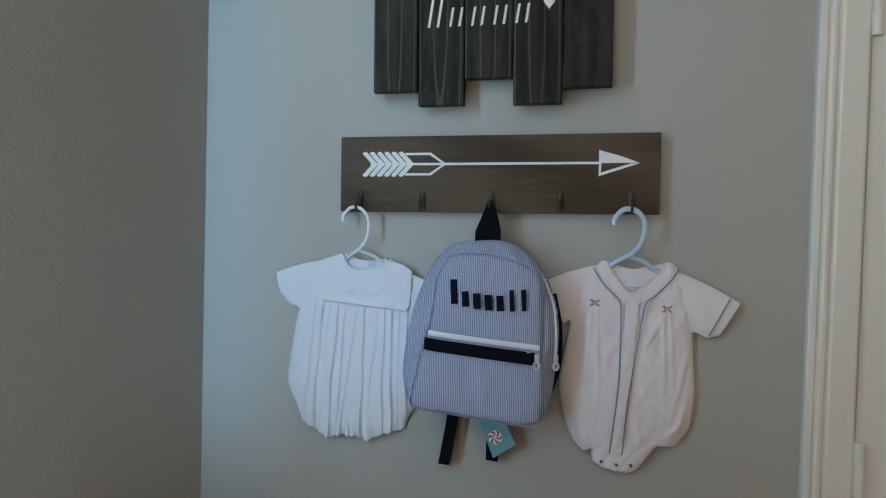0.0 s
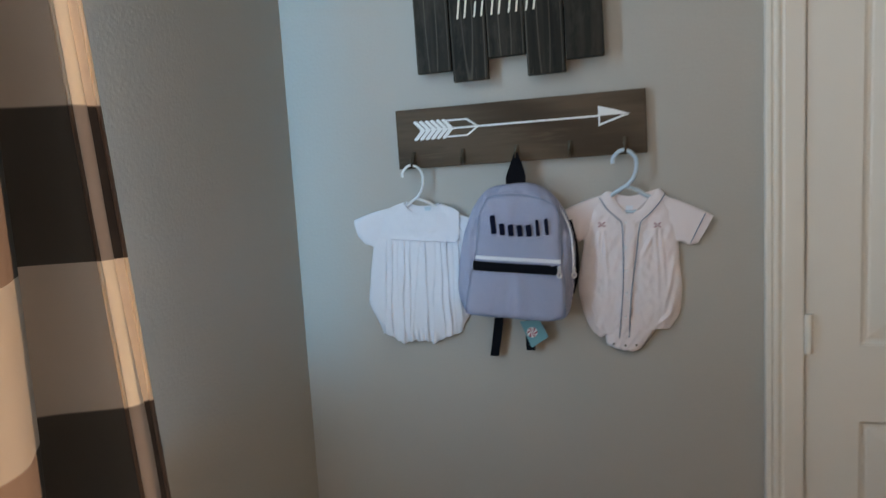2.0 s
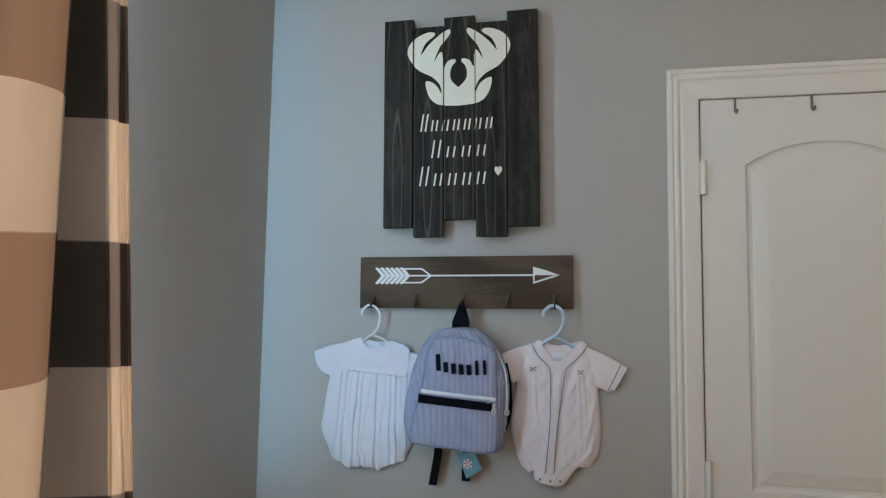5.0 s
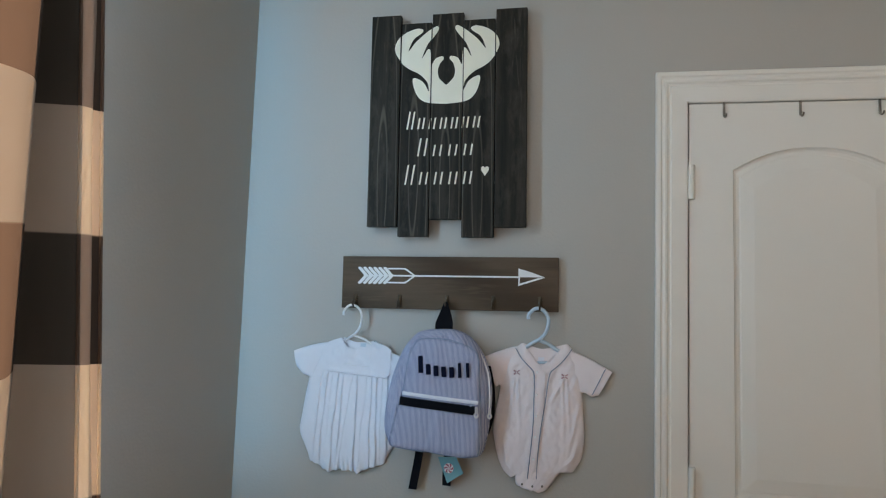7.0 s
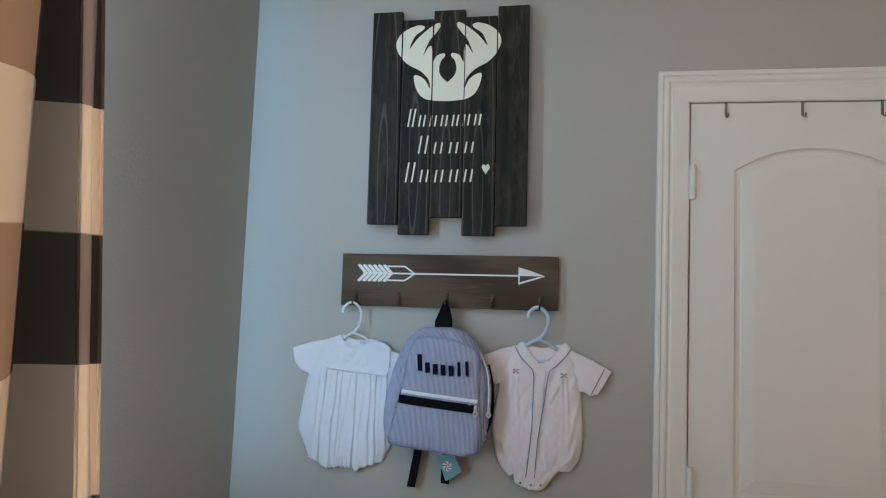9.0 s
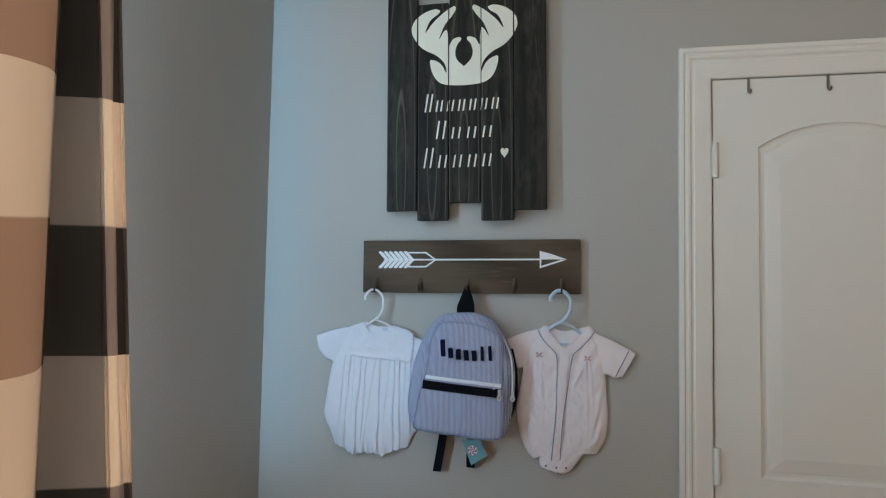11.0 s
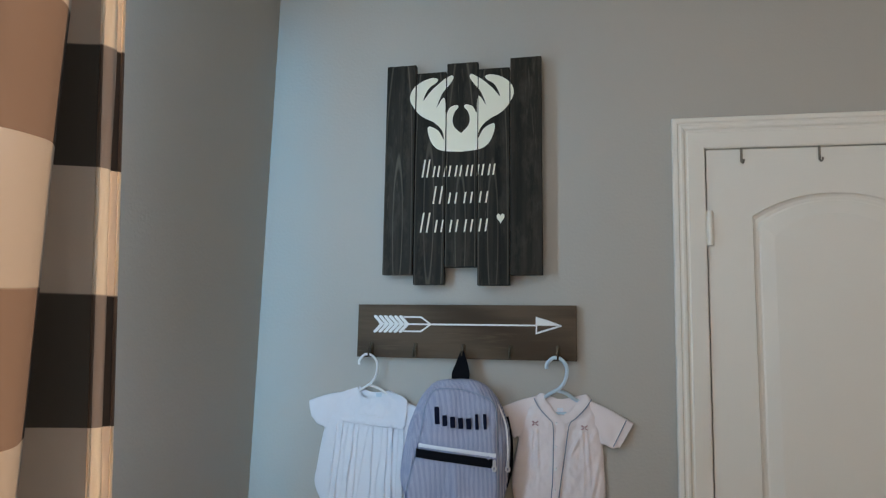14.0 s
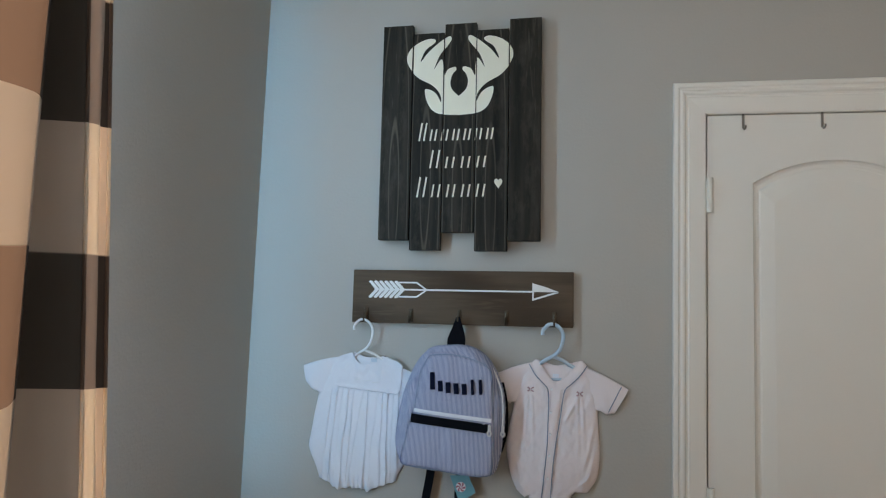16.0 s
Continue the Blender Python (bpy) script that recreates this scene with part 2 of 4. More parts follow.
M_NAVY = paint("navy_webbing", (0.0060, 0.0062, 0.0085), 0.9, 0.3, 700, 0.15, 40, spec=0.08)
M_NAVYTHREAD = paint("navy_embroidery", (0.006, 0.008, 0.022), 0.9, 0.3, 900, 0.1, 40, spec=0.08)
M_PIPING = paint("blue_grey_piping", (0.20, 0.26, 0.34), 0.85, 0.3, 900, 0.05, 40)
M_PINKTHREAD = paint("pink_embroidery", (0.50, 0.30, 0.31), 0.8, 0.4, 900, 0.1, 60)
M_GOLDTHREAD = paint("pale_embroidery", (0.68, 0.71, 0.71), 0.8, 0.4, 900, 0.1, 60)
M_ZIP = paint("white_zipper_tape", (0.80, 0.81, 0.84), 0.7, 0.5, 500, 0.05, 40)
M_PULL = paint("pale_metal_zipper_pull", (0.70, 0.70, 0.70), 0.3, 0, metal=0.4)
M_HANGERW = paint("white_plastic_hanger", (0.82, 0.83, 0.83), 0.35, 0.03, 90, 0.02, 20)
M_HANGERB = paint("pale_blue_plastic_hanger", (0.50, 0.63, 0.72), 0.35, 0.03, 90, 0.02, 20)
M_TEAL = paint("teal_card", (0.14, 0.35, 0.385), 0.5, 0.05, 100, 0.04, 30)
M_RED = paint("red_print", (0.42, 0.09, 0.13), 0.5, 0)
M_PEARL = paint("pearl_button", (0.82, 0.82, 0.82), 0.2, 0)
M_CURTAIN = striped_cloth("curtain_cloth", (0.041, 0.039, 0.037), (0.46, 0.43, 0.40), 0.353, 0.501, "Z", 0.07,
                          (0.50, 0.350, 0.285), (0.68, 0.555, 0.440), offset=1.4185, sharp=0.003, attribute="cloth_height")
M_SIDE = striped_cloth("curtain_doubled_cloth", (0.068, 0.066, 0.062), (0.46, 0.43, 0.40), 0.353, 0.501, "Z", 0.02,
                       (0.030, 0.026, 0.024), (0.22, 0.18, 0.15), offset=1.4185, sharp=0.003)
M_HEM = striped_cloth("curtain_hem_cloth", (0.030, 0.028, 0.027), (0.46, 0.42, 0.38), 0.353, 0.501, "Z", 0.05,
                      (0.030, 0.024, 0.024), (0.70, 0.55, 0.44), offset=1.4185, sharp=0.003)
M_LINING = striped_cloth("curtain_lining", (0.34, 0.30, 0.28), (0.76, 0.69, 0.61), 0.353, 0.501, "Z", 0.07,
                         (0.20, 0.15, 0.13), (0.80, 0.68, 0.52), offset=1.4185, sharp=0.003)

# paler than the curtain cloth: the light on the hem's edges is put into the colour
M_LITEDGE = striped_cloth("curtain_lit_edge", (0.16, 0.12, 0.10), (0.88, 0.82, 0.72), 0.353, 0.501, "Z", 0.30,
                          (0.25, 0.17, 0.12), (0.90, 0.76, 0.58), offset=1.4185, sharp=0.003)


# ---- builders ----
def part(name, bm, material, parent=None, label="", smooth=False):
    """Links a bmesh, in world coordinates, as one mesh object, under a thing if given."""
    bmesh.ops.recalc_face_normals(bm, faces=bm.faces)
    me = bpy.data.meshes.new(name)
    bm.to_mesh(me)
    bm.free()
    me.materials.append(material)
    if smooth:
        me.shade_smooth()
    ob = new(name, me)
    if parent:
        ob.parent = parent
        base = parent.location + (parent.parent.location if parent.parent else Vector())
        ob.location = -base
    if label:
        ob["label"] = label
    return ob


def thing(name, at, label, category, group="", kind=""):
    ob = new(name)
    ob.location = at
    ob.empty_display_size = 0.05
    return tagged(ob, label, category, group, kind)


def box(bm, x0, x1, y0, y1, z0, z1, bevel=0.0, segments=2):
    made = bmesh.ops.create_cube(bm, size=1.0, matrix=Matrix.Translation(((x0 + x1) / 2, (y0 + y1) / 2, (z0 + z1) / 2)) @ Matrix.Diagonal((abs(x1 - x0), abs(y1 - y0), abs(z1 - z0), 1)))
    if bevel:
        edges = list({e for v in made["verts"] for e in v.link_edges})
        bmesh.ops.bevel(bm, geom=edges, offset=bevel, segments=segments, affect="EDGES", profile=0.6)
    return bm


def a_box(*args, **kw):
    return box(bmesh.new(), *args, **kw)


def prism(bm, outline, y0, y1):
    """A flat plate: an outline in x and z, from y0 (front) to y1."""
    front = [bm.verts.new((x, y0, z)) for x, z in outline]
    back = [bm.verts.new((x, y1, z)) for x, z in outline]
    for tri in tessellate_polygon([[Vector((x, z, 0)) for x, z in outline]]):
        bm.faces.new([front[k] for k in tri])
        bm.faces.new([back[k] for k in reversed(tri)])
    for i in range(len(front)):
        j = (i + 1) % len(front)
        bm.faces.new((front[j], front[i], back[i], back[j]))
    return bm


def spline(points, per=8, closed=False):
    """Catmull-Rom through points of any dimension."""
    p = [np.array(q, float) for q in points]
    n = len(p)
    out = []
    for i in range(n if closed else n - 1):
        if closed:
            a, b, c, d = p[i - 1], p[i], p[(i + 1) % n], p[(i + 2) % n]
        else:
            a, b, c, d = p[max(i - 1, 0)], p[i], p[i + 1], p[min(i + 2, n - 1)]
        for k in range(per):
            t = k / per
            out.append(0.5 * (2 * b + (c - a) * t + (2 * a - 5 * b + 4 * c - d) * t * t + (3 * b - a - 3 * c + d) * t ** 3))
    if not closed:
        out.append(p[-1])
    return out


def tube(bm, path, radius, sides=8, flat=1.0, caps=True):
    """A round rod along a path; radius may be a function of 0..1."""
    path = [Vector(q) for q in path]
    rings, up = [], Vector((0.13, 1.0, 0.07)).normalized()
    for i, q in enumerate(path):
        along = (path[min(i + 1, len(path) - 1)] - path[max(i - 1, 0)]).normalized()
        side = along.cross(up).normalized()
        up2 = side.cross(along).normalized()
        r = radius(i / (len(path) - 1)) if callable(radius) else radius
        rings.append([bm.verts.new(q + side * r * math.cos(a) + up2 * r * flat * math.sin(a)) for a in [2 * math.pi * k / sides for k in range(sides)]])
    bridge(bm, rings, True)
    if caps:
        bm.faces.new(rings[0][::-1])
        bm.faces.new(rings[-1])
    return bm


def bridge(bm, rings, closed):
    for a, b in zip(rings, rings[1:]):
        m = len(a)
        for k in range(m if closed else m - 1):
            j = (k + 1) % m
            bm.faces.new((a[k], a[j], b[j], b[k]))


def disc(bm, x, z, r, y0, y1, sides=16):
    return prism(bm, [(x + r * math.cos(2 * math.pi * k / sides), z + r * math.sin(2 * math.pi * k / sides)) for k in range(sides)], y0, y1)


# ---- the room ----
ROOM_X1, ROOM_Y0, CEIL_Z = 2.9, -3.6, 2.75
DOOR_X0, DOOR_X1, DOOR_Z1 = 0.592, 1.156, 2.031
OPEN_X0, OPEN_X1, OPEN_Z1 = 0.573, 1.175, 2.049


def side_x(z):
    """The side wall's face."""
    return -0.559


bm = bmesh.new()
box(bm, -0.80, OPEN_X0, 0.0, 0.12, 0, CEIL_Z)
box(bm, OPEN_X1, ROOM_X1 + 0.12, 0.0, 0.12, 0, CEIL_Z)
box(bm, OPEN_X0, OPEN_X1, 0.0, 0.12, OPEN_Z1, CEIL_Z)
tagged(part("wall_north", bm, M_WALL), "greige painted wall with fine orange peel texture", "wall", kind="structure")

# the window wall, with its opening, as slabs
bm = bmesh.new()
for y0, y1, z0, z1 in ((WIN_Y1, 0.0, 0, CEIL_Z), (ROOM_Y0 - 0.12, WIN_Y0, 0, CEIL_Z), (WIN_Y0, WIN_Y1, 0, WIN_Z0), (WIN_Y0, WIN_Y1, WIN_Z1, CEIL_Z)):
    v = [bm.verts.new((x, y, z)) for z in (z0, z1) for x, y in ((side_x(z), y0), (side_x(z), y1), (side_x(z) - 0.14, y1), (side_x(z) - 0.14, y0))]
    for f in ((0, 1, 5, 4), (1, 2, 6, 5), (2, 3, 7, 6), (3, 0, 4, 7), (3, 2, 1, 0), (4, 5, 6, 7)):
        bm.faces.new([v[k] for k in f])
tagged(part("wall_west", bm, M_WALL), "greige textured wall with the window opening", "wall", kind="structure")
tagged(part("wall_east", a_box(ROOM_X1, ROOM_X1 + 0.12, ROOM_Y0, 0.0, 0, CEIL_Z), M_WALL), "plain greige painted wall", "wall", kind="structure")
tagged(part("wall_south", a_box(side_x(1.5) + 0.05, ROOM_X1 + 0.12, ROOM_Y0 - 0.12, ROOM_Y0, 0, CEIL_Z), M_WALL), "plain greige painted wall", "wall", kind="structure")
tagged(part("floor", a_box(-0.8, ROOM_X1 + 0.12, ROOM_Y0 - 0.12, 0.9, -0.1, 0.0), M_CARPET), "beige carpet floor", "floor", kind="structure")
tagged(part("ceiling", a_box(-0.8, ROOM_X1 + 0.12, ROOM_Y0 - 0.12, 0.9, CEIL_Z, CEIL_Z + 0.1), M_CEIL), "white ceiling", "ceiling", kind="structure")
tagged(part("closet_back", a_box(0.4, 1.6, 0.78, 0.9, 0, CEIL_Z), M_WALL), "plain wall behind the closed door", "wall", kind="structure")

# baseboard, butted against the casing
bm = bmesh.new()
for x0, x1 in ((-0.555, 0.510), (1.239, ROOM_X1)):
    box(bm, x0, x1, -0.014, 0.0, 0.0, 0.11, bevel=0.003)
tagged(part("baseboard", bm, M_TRIM), "white painted baseboard", "baseboard", kind="structure")

# ---- door casing: stepped profile, mitred round the opening ----
PROFILE = ((0.000, 0.000), (0.000, 0.016), (0.003, 0.0185), (0.011, 0.0185), (0.014, 0.0150), (0.018, 0.0150), (0.021, 0.0175), (0.026, 0.0165),
           (0.030, 0.0120), (0.034, 0.0115), (0.037, 0.0135), (0.062, 0.0105), (0.072, 0.0095), (0.076, 0.007), (0.076, 0.000))
bm = bmesh.new()
rings = []
CAS_X0, CAS_X1, CAS_Z1 = 0.512, 1.236, 2.109
for leg in range(4):
    ring = []
    for across, out in PROFILE:
        x = CAS_X0 + across if leg < 2 else CAS_X1 - across
        z = 0.0 if leg in (0, 3) else CAS_Z1 - across
        ring.append(bm.verts.new((x, -out, z)))
    rings.append(ring)
bridge(bm, rings, False)
tagged(part("trim", bm, M_TRIM), "white moulded door casing", "door casing", kind="structure")
# jamb inside the opening
bm = bmesh.new()
JX0, JX1, JZ = DOOR_X0 - 0.003, DOOR_X1 + 0.003, DOOR_Z1 + 0.0035
box(bm, OPEN_X0, JX0, 0.0005, 0.12, 0, JZ)
box(bm, JX1, OPEN_X1, 0.0005, 0.12, 0, JZ)
box(bm, OPEN_X0, OPEN_X1, 0.0005, 0.12, JZ, OPEN_Z1)
box(bm, JX0, JX0 + 0.012, 0.040, 0.075, 0, JZ - 0.012)
box(bm, JX1 - 0.012, JX1, 0.040, 0.075, 0, JZ - 0.012)
box(bm, JX0, JX1, 0.040, 0.075, JZ - 0.012, JZ)
tagged(part("jamb", bm, M_TRIM), "white painted door jamb and stop", "door jamb", kind="structure")

# ---- the two-panel arched door ----
door = thing("door_1", ((DOOR_X0 + DOOR_X1) / 2, 0.02, 0.0), "closed white two-panel door with an arched upper panel", "door", kind="structure")
DOOR_XC = (DOOR_X0 + DOOR_X1) / 2


def panel_outline(inset, arched, z0, z1, rise):
    """A panel's outline, inset from its outer edge; an arch on top if asked."""
    x0, x1 = 0.693 + inset, 2 * DOOR_XC - 0.693 - inset
    pts = [(x0, z0 + inset), (x1, z0 + inset)]
    n = 24 if arched else 1
    for k in range(n + 1):
        s = k / n
        pts.append((x1 + (x0 - x1) * s, z1 - inset + (rise * (1 - abs(2 * s - 1) ** 2.2) if arched else 0)))
    return pts


def door_panel(bm, arched, z0, z1, rise):
    """Sticking, groove and raised field of a moulded panel, as nested rings; returns the outer ring."""
    steps = ((0.0, 0.0), (0.003, 0.0055), (0.008, 0.0080), (0.015, 0.0080), (0.019, 0.0060), (0.048, 0.0010), (0.051, 0.0010))
    rings = [[bm.verts.new((x, y, z)) for x, z in panel_outline(i, arched, z0, z1, rise)] for i, y in steps]
    bridge(bm, rings, True)
    bm.faces.new(rings[-1])
    return rings[0]


bm = bmesh.new()
up_ring = door_panel(bm, True, 1.092, 1.866, 0.054)
low_ring = door_panel(bm, False, 0.240, 0.930, 0.0)
y = 0.0
corner = {k: bm.verts.new(p) for k, p in dict(bl=(DOOR_X0, y, 0.012), br=(DOOR_X1, y, 0.012), tr=(DOOR_X1, y, DOOR_Z1), tl=(DOOR_X0, y, DOOR_Z1)).items()}
mid_l, mid_r = bm.verts.new((DOOR_X0, y, 1.011)), bm.verts.new((DOOR_X1, y, 1.011))
# stiles and rails round the two panels
bm.faces.new((corner["bl"], corner["br"], low_ring[1], low_ring[0]))
bm.faces.new((corner["br"], mid_r, low_ring[2], low_ring[1]))
bm.faces.new((corner["bl"], low_ring[0], low_ring[3], mid_l))
bm.faces.new((mid_l, low_ring[3], low_ring[2], mid_r, up_ring[1], up_ring[0]))
bm.faces.new((mid_r, corner["tr"], up_ring[2], up_ring[1]))
bm.faces.new((mid_l, up_ring[0], up_ring[-1], corner["tl"]))
bm.faces.new([corner["tl"]] + up_ring[2:][::-1] + [corner["tr"]])
part("leaf_face", bm, M_DOOR, door)
part("leaf_core", a_box(DOOR_X0, DOOR_X1, 0.009, 0.036, 0.012, DOOR_Z1), M_DOOR, door)
bm = bmesh.new()
for x0, x1, z0, z1 in ((DOOR_X0, DOOR_X0 + 0.002, 0.012, DOOR_Z1), (DOOR_X1 - 0.002, DOOR_X1, 0.012, DOOR_Z1), (DOOR_X0 + 0.002, DOOR_X1 - 0.002, DOOR_Z1 - 0.002, DOOR_Z1)):
    box(bm, x0, x1, 0.0004, 0.009, z0, z1)
part("leaf_edge", bm, M_DOOR, door)
for z1 in (1.8775, 1.1595, 0.441):
    bm = bmesh.new()
    tube(bm, [(0.5955, -0.008, z1 - 0.084 + 0.084 * k / 4) for k in range(5)], 0.0075, 12)
    for gap in (0.25, 0.5, 0.75):
        tube(bm, [(0.5955, -0.008, z1 - 0.084 * gap - 0.0006), (0.5955, -0.008, z1 - 0.084 * gap + 0.0006)], 0.0080, 12)
    box(bm, 0.590, 0.606, -0.0025, -0.0004, z1 - 0.084, z1, bevel=0.001, segments=1)
    part("hinge", bm, M_TRIM, door, "hinge painted over in white", smooth=False)

# over-the-door hooks
for k in range(3):
    x = 0.6725 + 0.1730 * k
    hook = thing("door_hook", (x, -0.006, 1.995), "small nickel hook strap over the door top", "hook", "hooks over the door")
    part("strap", a_box(x - 0.0028, x + 0.0028, -0.0042, -0.001, 1.998, DOOR_Z1 + 0.002, bevel=0.0008), M_STEEL, hook)
    bm = tube(bmesh.new(), [Vector(q) for q in spline([(x, -0.003, 2.006), (x, -0.005, 1.999), (x + 0.001, -0.010, 1.994), (x + 0.002, -0.016, 1.996), (x + 0.002, -0.019, 2.001)], 4)], 0.0021, 8)
    part("prong", bm, M_STEEL, hook, smooth=True)

# ---- the plank sign ----
sign = thing("name_sign", (0.003, 0.0, 1.69), "black-stained wooden plank sign with cream painted antlers", "wall sign")
BOARDS = ((-0.203, -0.1225, 1.718, 2.287, 0.003), (-0.1205, -0.0395, 1.692, 2.263, 0.001), (-0.0380, 0.0455, 1.737, 2.286, -0.001),
          (0.0470, 0.1295, 1.690, 2.264, 0.001), (0.1315, 0.2120, 1.715, 2.288, 0.003))
FACE = -0.036
for x0, x1, z0, z1, proud in BOARDS:
    bm = a_box(x0, x1, FACE - proud, FACE - proud + 0.018, z0, z1, bevel=0.0022)
    part("plank", bm, M_BLACKWOOD, sign)
for z in (1.80, 2.18):
    part("batten", a_box(-0.19, 0.195, -0.0172, 0.0, z - 0.03, z + 0.03), M_BLACKWOOD, sign)

# antlers: one half drawn as smooth tines, then mirrored and cut board by board
HALF = [(0.0, 0.000), (-0.030, 0.002), (-0.055, 0.006), (-0.074, 0.020), (-0.086, 0.045), (-0.089, 0.070), (-0.074, 0.068), (-0.058, 0.056),
        (-0.046, 0.034), (-0.050, 0.058), (-0.072, 0.082), (-0.105, 0.100), (-0.126, 0.122), (-0.139, 0.150), (-0.132, 0.176), (-0.110, 0.196),
        (-0.080, 0.206), (-0.064, 0.202), (-0.068, 0.193), (-0.090, 0.176), (-0.103, 0.144), (-0.082, 0.170), (-0.052, 0.196), (-0.028, 0.211),
        (-0.022, 0.203), (-0.032, 0.186), (-0.052, 0.160), (-0.066, 0.124), (-0.053, 0.144), (-0.045, 0.148), (-0.042, 0.130), (-0.041, 0.104),
        (-0.030, 0.122), (-0.012, 0.128), (-0.008, 0.121), (-0.018, 0.108), (-0.023, 0.088), (-0.018, 0.068), (0.0, 0.050)]
half = [tuple(q) for q in spline(HALF, 5)]
antler = [(0.0015 + x, 2.041 + z) for x, z in half] + [(0.0015 - x, 2.041 + z) for x, z in half[-2:0:-1]]


def islands(bm):
    """Splits a bmesh into one bmesh for each loose piece."""
    left, out = set(bm.verts), []
    while left:
        todo, piece = [left.pop()], set()
        while todo:
            v = todo.pop()
            piece.add(v)
            for e in v.link_edges:
                w = e.other_vert(v)
                if w in left:
                    left.remove(w)
                    todo.append(w)
        one = bmesh.new()
        to = {v: one.verts.new(v.co) for v in piece}
        for f in bm.faces:
            if f.verts[0] in piece:
                one.faces.new([to[v] for v in f.verts])
        out.append(one)
    bm.free()
    return out


def painted(outlines, name, material, label):
    """Thick paint over the planks, broken at the joints between them."""
    for x0, x1, z0, z1, proud in BOARDS:
        bm = bmesh.new()
        for o in outlines:
            prism(bm, o, FACE - proud - 0.0010, FACE - proud - 0.0001)
        for px, keep in ((x0 + 0.0006, 1), (x1 - 0.0006, -1)):
            bmesh.ops.bisect_plane(bm, geom=bm.verts[:] + bm.edges[:] + bm.faces[:], plane_co=(px, 0, 0), plane_no=(-keep, 0, 0), clear_outer=True)
        for one in islands(bm):
            part(name, one, material, sign, label)


painted([antler], "antler_motif", M_CREAM, "cream painted deer antler motif")
bars = []
for x0, x1, z0, z1, count in ((-0.108, 0.096, 1.975, 2.022, 7), (-0.080, 0.082, 1.903, 1.950, 4), (-0.112, 0.080, 1.828, 1.880, 5)):
    step = (x1 - x0) / count
    for k in range(count):
        a = x0 + step * (k + 0.20)
        h = z1 if k == 0 else z0 + 0.62 * (z1 - z0)
        lean = 0.006 * (h - z0) / 0.04
        for off in (0.0, step * 0.42):
            bars.append([(a + off, z0), (a + off + 0.0042, z0), (a + off + 0.0042 + lean, h), (a + off + lean, h)])
painted(bars, "lettering_bar", M_CREAM, "cream painted writing")
heart = [(0.1065 + 0.0006 * 16 * math.sin(t) ** 3 * 1.05, 1.862 + 0.0009 * (13 * math.cos(t) - 5 * math.cos(2 * t) - 2 * math.cos(3 * t) - math.cos(4 * t)))
         for t in [2 * math.pi * k / 36 for k in range(36)]]
painted([heart], "heart", M_CREAM, "small cream painted heart")

# ---- the arrow coat rack ----
rack = thing("coat_rack", (0.011, 0.0, 1.502), "walnut-stained wooden coat rack board with a white painted arrow", "coat rack")
part("board", a_box(-0.275, 0.296, -0.019, 0.0, 1.502, 1.640, bevel=0.0015), M_BROWNWOOD, rack)
AZ, AY0, AY1 = 1.589, -0.0202, -0.0191
bm = bmesh.new()
prism(bm, [(-0.078, AZ - 0.0022), (0.197, AZ - 0.0018), (0.197, AZ + 0.0022), (-0.078, AZ + 0.0022)], AY0, AY1)
# head: the upper half filled, the lower half open
prism(bm, [(0.1945, AZ + 0.0225), (0.1985, AZ + 0.021), (0.228, AZ + 0.0125), (0.262, AZ), (0.1945, AZ)], AY0 - 0.0002, AY1)
prism(bm, [(0.1945, AZ - 0.022), (0.1975, AZ - 0.0205), (0.199, AZ), (0.1945, AZ)], AY0, AY1)
prism(bm, [(0.1945, AZ - 0.0225), (0.262, AZ - 0.0008), (0.247, AZ - 0.001), (0.1975, AZ - 0.0165)], AY0 + 0.0001, AY1)
# fletching: rails that close to a point, a quill and slanted barbs
for s in (1, -1):
    prism(bm, [(-0.150, AZ + s * 0.0165), (-0.104, AZ + s * 0.0165), (-0.080, AZ + s * 0.0005), (-0.074, AZ + s * 0.0005), (-0.102, AZ + s * 0.0205), (-0.150, AZ + s * 0.0205)], AY0, AY1)
    for k in range(6):
        x = -0.214 + 0.0138 * k
        prism(bm, [(x, AZ), (x + 0.0118, AZ), (x - 0.0062, AZ + s * 0.0185), (x - 0.0092, AZ + s * 0.0220), (x - 0.0140, AZ + s * 0.0230), (x - 0.0182, AZ + s * 0.0200)], AY0 - 0.0002 * (k % 2), AY1)
prism(bm, [(-0.216, AZ - 0.0016), (-0.078, AZ - 0.0022), (-0.078, AZ + 0.0022), (-0.216, AZ + 0.0016)], AY0 - 0.0004, AY1)
part("painted_arrow", bm, M_WHITEPAINT, rack, "white painted arrow with barbed fletching")
HOOK_X = (-0.235, -0.1155, 0.011, 0.131, 0.250)
for x in HOOK_X:
    bm = bmesh.new()
    box(bm, x - 0.005, x + 0.005, -0.0212, -0.0188, 1.507, 1.540, bevel=0.0008, segments=1)
    tube(bm, spline([(x, -0.021, 1.532), (x, -0.026, 1.520), (x, -0.033, 1.508), (x, -0.042, 1.506), (x, -0.047, 1.514), (x, -0.048, 1.524)], 5), 0.0024, 8)
    part("hook", bm, M_BRONZE, rack, "dark bronze hook", smooth=True)


